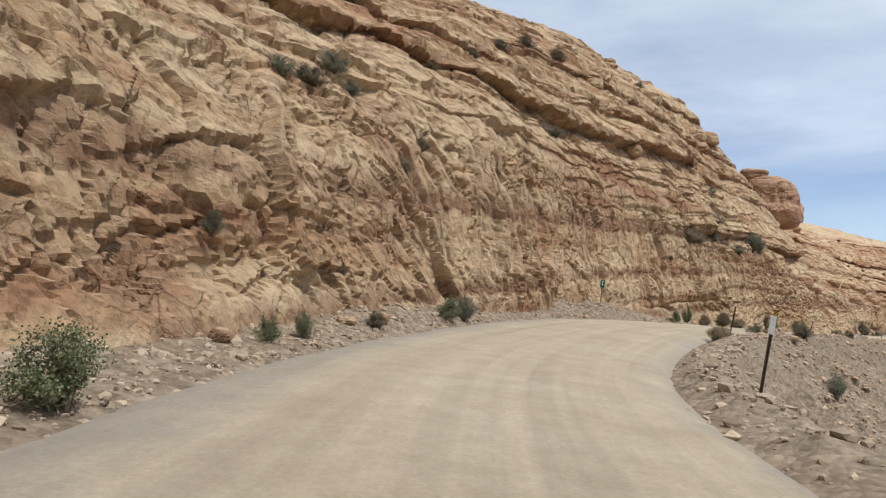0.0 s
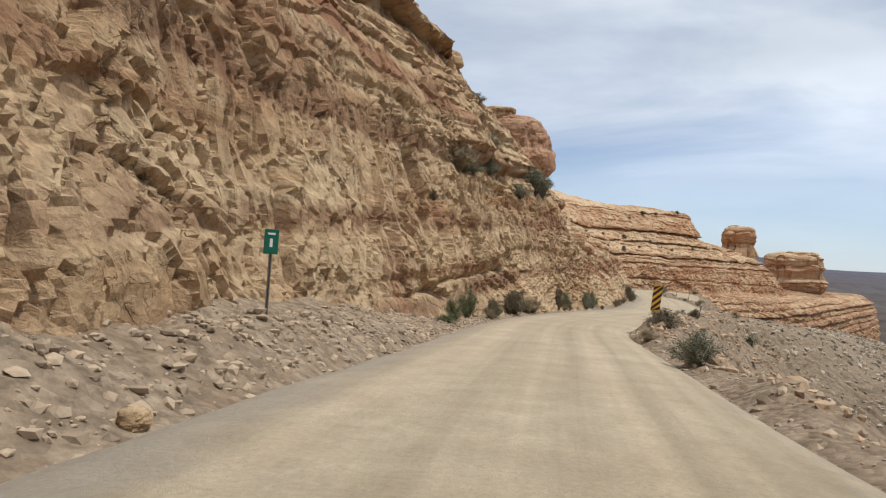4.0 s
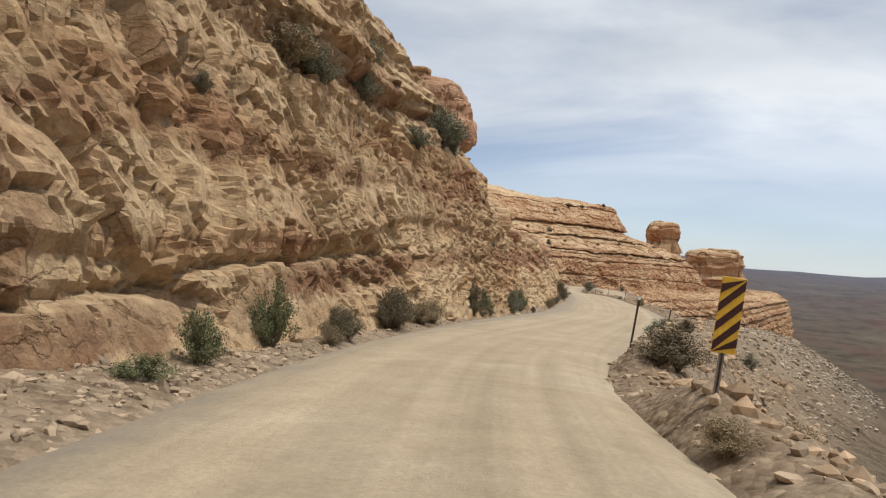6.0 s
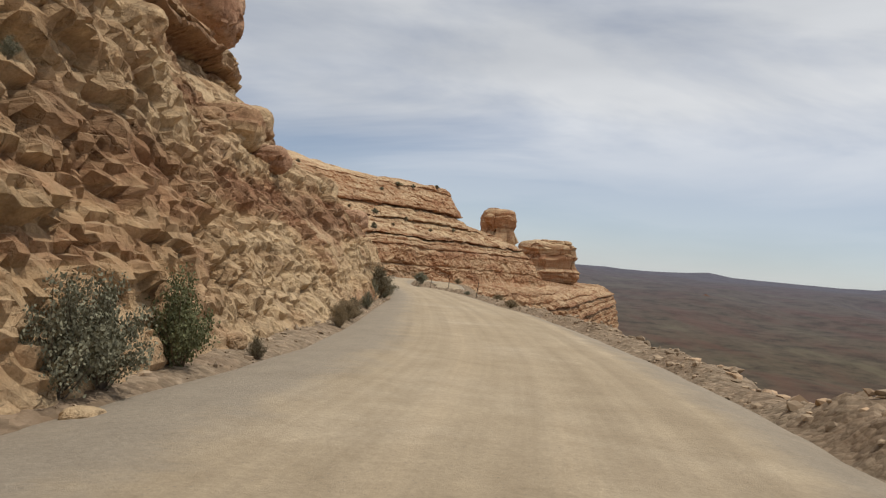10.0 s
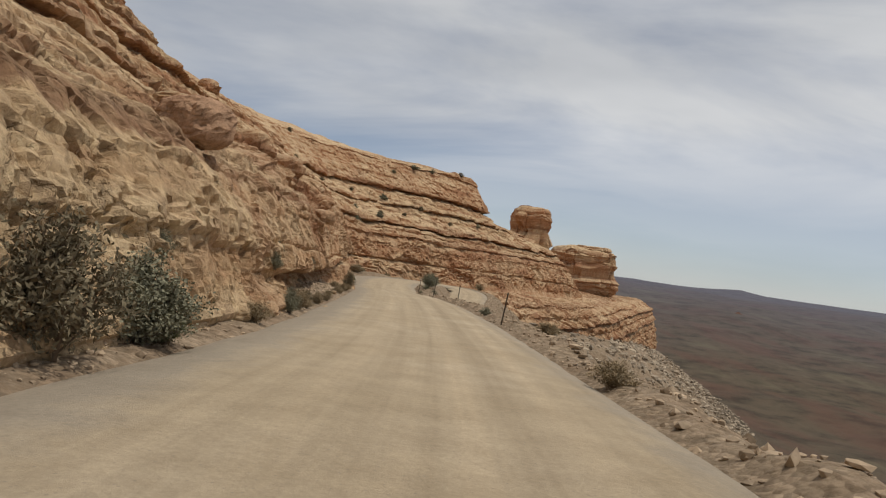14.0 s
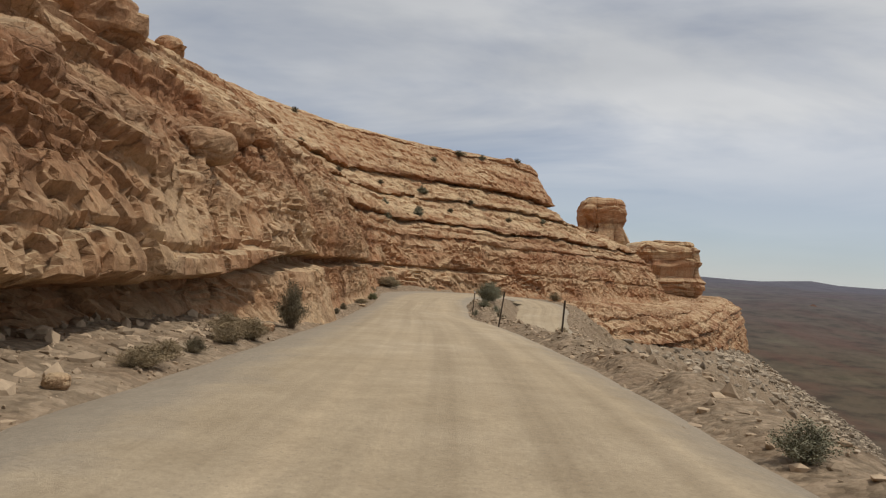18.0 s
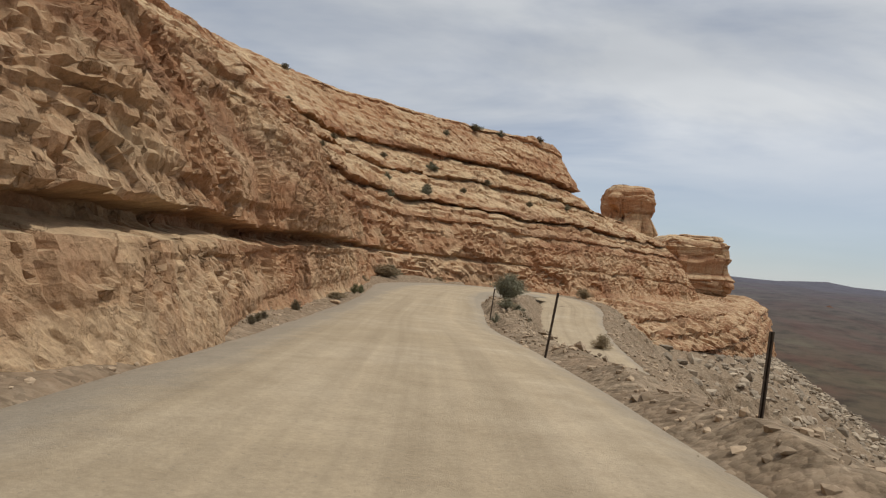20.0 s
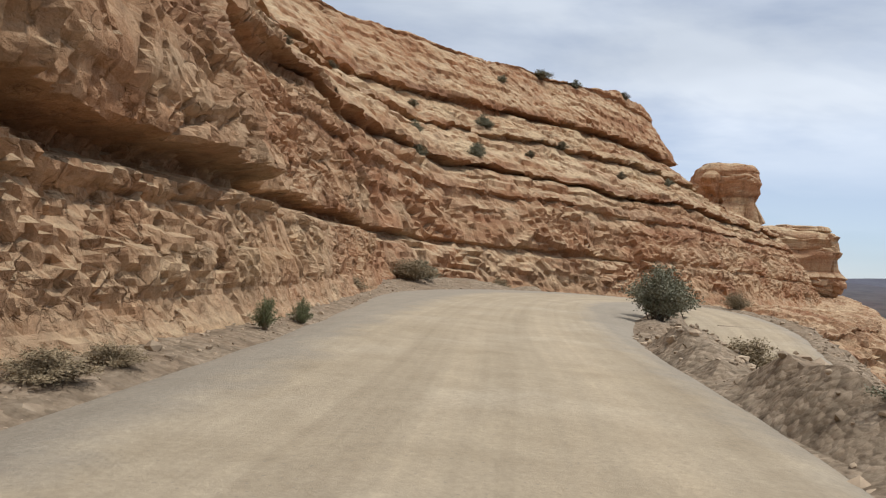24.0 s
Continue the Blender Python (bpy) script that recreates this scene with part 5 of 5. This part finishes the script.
shrub("s", -0.90, 139.43, 0.68, 0.51, z=cliff_z(-0.90, 139.43), where="on a cliff ledge")
shrub("s", -1.35, 140.10, 0.30, 0.28, z=cliff_z(-1.35, 140.10), where="on a cliff ledge")
shrub("s", -0.65, 148.62, 0.56, 0.56, z=cliff_z(-0.65, 148.62), where="on a cliff ledge")
shrub("s", -0.17, 148.90, 0.58, 0.39, z=cliff_z(-0.17, 148.90), where="on a cliff ledge")
shrub("s", -0.15, 150.50, 0.44, 0.33, z=cliff_z(-0.15, 150.50), where="on a cliff ledge")
shrub("s", 6.87, 262.77, 1.99, 1.40, z=cliff_z(6.87, 262.77), where="on a cliff ledge")
shrub("s", 7.03, 262.89, 2.08, 1.12, z=cliff_z(7.03, 262.89), where="on a cliff ledge")
shrub("s", 6.45, 254.05, 1.89, 1.59, z=cliff_z(6.45, 254.05), where="on a cliff ledge")
shrub("s", 7.38, 263.17, 1.69, 0.99, z=cliff_z(7.38, 263.17), where="on a cliff ledge")
shrub("d", -7.06, 32.16, 1.19, 0.66, where="beside the drop")
shrub("s", -1.65, 48.24, 1.61, 1.61, where="beside the drop")
shrub("d", -6.29, 31.26, 0.80, 0.64, where="beside the drop")
shrub("d", -6.6, 55.06, 0.8, 0.45, where="beside the drop")
shrub("s", -6.83, 47.78, 1.22, 0.91, where="beside the drop")
shrub("s", 2.66, 80.72, 1.2, 0.7, where="beside the drop")
shrub("b", -4.85, 64.0, 1.75, 1.05, where="beside the drop")
shrub("d", -4.89, 57.36, 0.90, 0.50, where="beside the drop")
shrub("d", 3.55, 89.63, 1.0, 0.6, where="beside the drop")
shrub("s", 12.46, 220.95, 2.93, 2.02, where="beside the drop")
shrub("d", 8.82, 244.91, 1.95, 1.04, where="beside the drop")
shrub("d", 12.06, 249.12, 1.93, 1.23, where="beside the drop")
shrub("s", 23.79, 261.46, 3.96, 2.22, where="beside the drop")
shrub("d", 9.39, 246.70, 1.41, 0.75, where="beside the drop")
shrub("b", 12.69, 249.72, 1.97, 1.19, where="beside the drop")
shrub("b", 16.11, 253.79, 1.26, 1.36, where="beside the drop")
shrub("s", 12.14, 218.14, 2.73, 2.17, where="beside the drop")
shrub("s", 25.29, 263.93, 2.74, 1.83, where="beside the drop")
shrub("s", 13.84, 213.84, 1.34, 0.62, where="beside the drop")
shrub("d", 12.06, 205.57, 1.58, 0.67, where="beside the drop")
shrub("d", 11.37, 198.01, 0.63, 0.37, where="beside the drop")
shrub("d", 20.36, 213.84, 1.74, 1.45, where="beside the drop")
shrub("d", 25.69, 244.09, 2.18, 1.36, where="beside the drop")
shrub("s", -2.5, 76.0, 1.25, 0.75, where="beside the drop")
shrub("b", -1.7, 78.8, 0.4, 0.7, where="beside the drop")
shrub("b", -1.9, 74.2, 0.8, 0.6, where="beside the drop")
shrub("d", 6.6, 127.0, 1.1, 0.6, where="beside the drop")
shrub("d", 10.0, 142.0, 1.2, 0.7, where="beside the drop")
shrub("s", 9.3, 152.0, 0.8, 0.5, where="beside the drop")

shrub("s", 9.82, 192.06, 0.5, 0.45, where="between the two road legs")
shrub("b", 13.45, 210.0, 1.9, 0.9, where="between the two road legs")
shrub("s", 12.4, 205.4, 1.3, 0.6, where="between the two road legs")
shrub("s", 11.0, 198.4, 1.0, 0.6, where="between the two road legs")
shrub("s", 28.4, 246.2, 2.0, 1.1, where="at the foot of the ledges")
shrub("s", -0.93, 80.5, 1.0, 0.6, where="beside the drop")
shrub("g", -0.55, 83.1, 0.35, 0.6, where="beside the drop")
shrub("s", 11.0, 144.3, 1.0, 0.5, where="beside the drop")
shrub("b", 10.9, 141.0, 0.8, 0.5, where="beside the drop")
# on the hillside above: kind, x, y, width, height
for kind, x, y, wide, tall in (("b", -16.0, 17.6, 1.5, 0.8), ("s", -16.0, 19.7, 1.1, 0.6), ("b", -19.5, 30.0, 0.9, 0.5), ("b", -22.4, 38.9, 1.2, 0.7),
                               ("b", -24.9, 47.0, 2.0, 1.2), ("b", -26.0, 53.7, 2.2, 1.3), ("b", -25.4, 58.4, 2.4, 1.4), ("s", -32.6, 105.8, 1.9, 1.2)):
    shrub(kind, x, y, wide, tall, z=cliff_z(x, y), where="high on the rocky hillside")
for kind, x, y, wide, tall in (("s", -18.9, 44.7, 1.3, 0.7), ("s", -14.3, 75.9, 1.6, 1.0), ("s", -15.5, 77.6, 1.4, 0.8), ("b", -15.0, 22.8, 1.0, 0.6), ("b", -11.5, 10.3, 0.6, 0.6),
                               ("b", -14.8, 67.9, 0.6, 0.55), ("b", -1.26, 143.7, 0.5, 0.4), ("b", -1.4, 145.6, 0.55, 0.55), ("s", -0.55, 151.1, 0.6, 0.4), ("s", 13.4, 276.8, 3.0, 1.2),
                               ("s", 1.6, 248.5, 1.3, 1.1)):
    shrub(kind, x, y, wide, tall, z=cliff_z(x, y), where="on a cliff ledge")
for x, y, wide in ((-3.6, 228.0, 1.0), (-6.2, 233.5, 1.3), (-1.0, 238.6, 1.1), (2.2, 246.2, 1.5), (-4.8, 246.0, 1.2), (6.6, 256.0, 1.6), (0.5, 257.5, 1.2), (11.8, 262.0, 1.4), (15.4, 268.5, 1.8),
                   (8.8, 271.0, 1.5), (22.5, 272.5, 1.6), (18.0, 281.0, 1.9), (30.5, 283.0, 1.7), (-9.5, 240.5, 1.4), (-12.0, 250.0, 1.6), (26.0, 292.0, 2.0), (-8.0, 226.0, 1.2), (-14.0, 262.0, 2.0)):
    shrub("s" if int(10 * wide) % 2 else "b", x, y, wide, 0.6 * wide, z=cliff_z(x, y), where="on the stepped ledges")
for kind, x, y, wide, tall in (("d", 0.5, 140.2, 0.7, 0.4), ("d", 0.4, 138.6, 0.9, 0.8), ("d", 0.6, 143.4, 0.7, 0.55), ("b", 0.2, 141.6, 0.6, 0.6), ("d", 0.9, 150.2, 0.6, 0.4), ("d", 0.9, 162.3, 0.9, 0.5), ("d", 0.9, 147.0, 0.6, 0.45)):
    shrub(kind, x, y, wide, tall, where="on the rubble under the overhang")

# ---------------------------------------------------------------- posts and signs
WOOD = simple_mat("weathered_post", (0.10, 0.075, 0.055), 0.2, scale=20)
STEEL = simple_mat("sign_steel", (0.20, 0.17, 0.14), 0.15, 0.6, metal=0.4, scale=20)
WHITE = simple_mat("white_reflector", (0.75, 0.75, 0.72), 0.05, 0.5)
GREEN = simple_mat("sign_green", (0.015, 0.12, 0.075), 0.05, 0.45)
YELLOW = simple_mat("sign_yellow", (0.62, 0.36, 0.035), 0.06, 0.5)
DARK = simple_mat("sign_dark", (0.055, 0.022, 0.018), 0.1, 0.5)


def box_bm(cx, cy, cz, sx, sy, sz, bev=0.0):
    bm = bmesh.new()
    bmesh.ops.create_cube(bm, size=1.0)
    for v in bm.verts:
        v.co = Vector((cx + v.co.x * sx, cy + v.co.y * sy, cz + v.co.z * sz))
    if bev:
        bmesh.ops.bevel(bm, geom=bm.edges[:], offset=bev, segments=1, affect="EDGES")
    return bm


def part(name, bm, material, parent, label=""):
    me = bpy.data.meshes.new(name)
    bm.to_mesh(me)
    bm.free()
    me.materials.append(material)
    ob = new(name, me)
    ob.parent = parent
    return tagged(ob, label)


def channel(height, w=0.06):
    """A U-section steel post."""
    bm = bmesh.new()
    prof = [(-w, 0), (-w, 0.012), (-w * 0.45, 0.012), (-w * 0.3, 0.05), (w * 0.3, 0.05), (w * 0.45, 0.012), (w, 0.012), (w, 0), (w * 0.4, 0), (w * 0.22, 0.036), (-w * 0.22, 0.036), (-w * 0.4, 0)]
    lo = [bm.verts.new((px * 0.5, py, -0.3)) for px, py in prof]
    hi = [bm.verts.new((px * 0.5, py, height)) for px, py in prof]
    n = len(prof)
    for i in range(n):
        bm.faces.new((lo[i], lo[(i + 1) % n], hi[(i + 1) % n], hi[i]))
    bm.faces.new(hi)
    return bm


def stand(ob, x, y, face, lean=(0, 0)):
    du, hu = ground_height(np.array([x]), np.array([y]))[1:3]
    short = float(hu[0]) + 0.08 - abs(float(du[0]))
    if short > 0:                                   # never on the carriageway
        i = int(np.argmin(np.hypot(ROAD_LINE[:upper_n, 0] - x, ROAD_LINE[:upper_n, 1] - y)))
        sg = 1 if du[0] > 0 else -1
        x, y = x + sg * right[i, 0] * short, y + sg * right[i, 1] * short
    z = float(ground_z(x, y)[0])
    ob.matrix_world = Matrix.Translation((x, y, z)) @ Matrix.Rotation(radians(face), 4, "Z") @ Matrix.Rotation(radians(lean[0]), 4, "X") @ Matrix.Rotation(radians(lean[1]), 4, "Y")


def marker_post(x, y, tall, lean, label, top=None, top_z=None):
    if top_z is not None:
        tall = min(max(top_z - float(ground_z(x, y)[0]), 0.8), 1.7)
    ob = new("marker_post")
    tagged(ob, label, "post", "roadside marker posts")
    part("post", channel(tall, 0.06), WOOD, ob)
    if top == "panel":
        panel = part("panel", box_bm(0, -0.012, tall - 0.16, 0.10, 0.006, 0.34, 0.002), WHITE, ob, "white reflector panel")
        part("bolt", box_bm(0, -0.018, tall - 0.06, 0.014, 0.008, 0.014), STEEL, panel)
    elif top == "cap":
        part("reflector", box_bm(0, -0.012, tall - 0.06, 0.07, 0.006, 0.10, 0.002), WHITE, ob, "small white reflector")
    stand(ob, x, y, 0, lean)
    return ob


marker_post(-1.7, 14.5, 1.5, (0, 4), "dark steel marker post with a white reflector panel", "panel")
marker_post(-5.75, 36.0, 1.55, (0, 6), "thin rusty marker post on the open edge of the road", "cap")
marker_post(-4.78, 69.2, 1.2, (0, 6), "thin dark marker post on the open edge of the road", "cap", -1.5)
marker_post(-0.5, 86.8, 1.3, (0, 8), "leaning thin rusty post with a white top beside the drop", "cap")
marker_post(8.6, 144.6, 1.3, (0, 5), "tall dark steel post at the edge of the drop", None, -4.75)
marker_post(10.2, 168.0, 1.0, (0, 2), "short dark marker post on the open edge of the road")
marker_post(9.4, 177.4, 1.1, (0, 6), "dark steel marker post on the shoulder", None, -6.0)
marker_post(9.85, 194.7, 0.95, (0, 3), "dark steel marker post with a white top beside the shrub", "cap", -6.85)

chevron = new("hazard_marker")
tagged(chevron, "yellow and dark striped hazard panel on a thin steel post", "road sign")
part("post", channel(1.40, 0.07), STEEL, chevron)
panel = part("panel", box_bm(0, -0.014, 1.02, 0.305, 0.008, 0.914, 0.003), YELLOW, chevron, "yellow striped panel")
for i in range(-3, 5):
    # slanting dark bands, cut to the panel
    bm = bmesh.new()
    z0 = 1.02 + i * 0.23 - 0.06
    pts = []
    for u, zz in ((-0.15, z0 - 0.15), (0.15, z0 + 0.15), (0.15, z0 + 0.265), (-0.15, z0 - 0.035)):
        pts.append((u, min(max(zz, 0.568), 1.472)))
    if abs(pts[0][1] - pts[3][1]) + abs(pts[1][1] - pts[2][1]) < 0.02:
        bm.free()
        continue
    fr = [bm.verts.new((u, -0.0225, zz)) for u, zz in pts]
    bk = [bm.verts.new((u, -0.0185, zz)) for u, zz in pts]
    bm.faces.new(fr)
    for q in range(4):
        bm.faces.new((fr[q], bk[q], bk[(q + 1) % 4], fr[(q + 1) % 4]))
    part("stripe", bm, DARK, panel)
stand(chevron, -6.2, 56.4, 8, (0, 5))

mile = new("mile_marker")
tagged(mile, "small green road marker plate on a thin steel post", "road sign")
part("post", channel(1.55, 0.06), STEEL, mile)
plate = part("plate", box_bm(0, -0.014, 1.33, 0.25, 0.006, 0.44, 0.003), GREEN, mile, "green marker plate")
for zz, w, hh in ((1.47, 0.13, 0.035), (1.31, 0.05, 0.15)):
    part("bar", box_bm(0, -0.0195, zz, w, 0.004, hh), WHITE, plate)
stand(mile, -14.3, 43.0, 20, (0, 1))
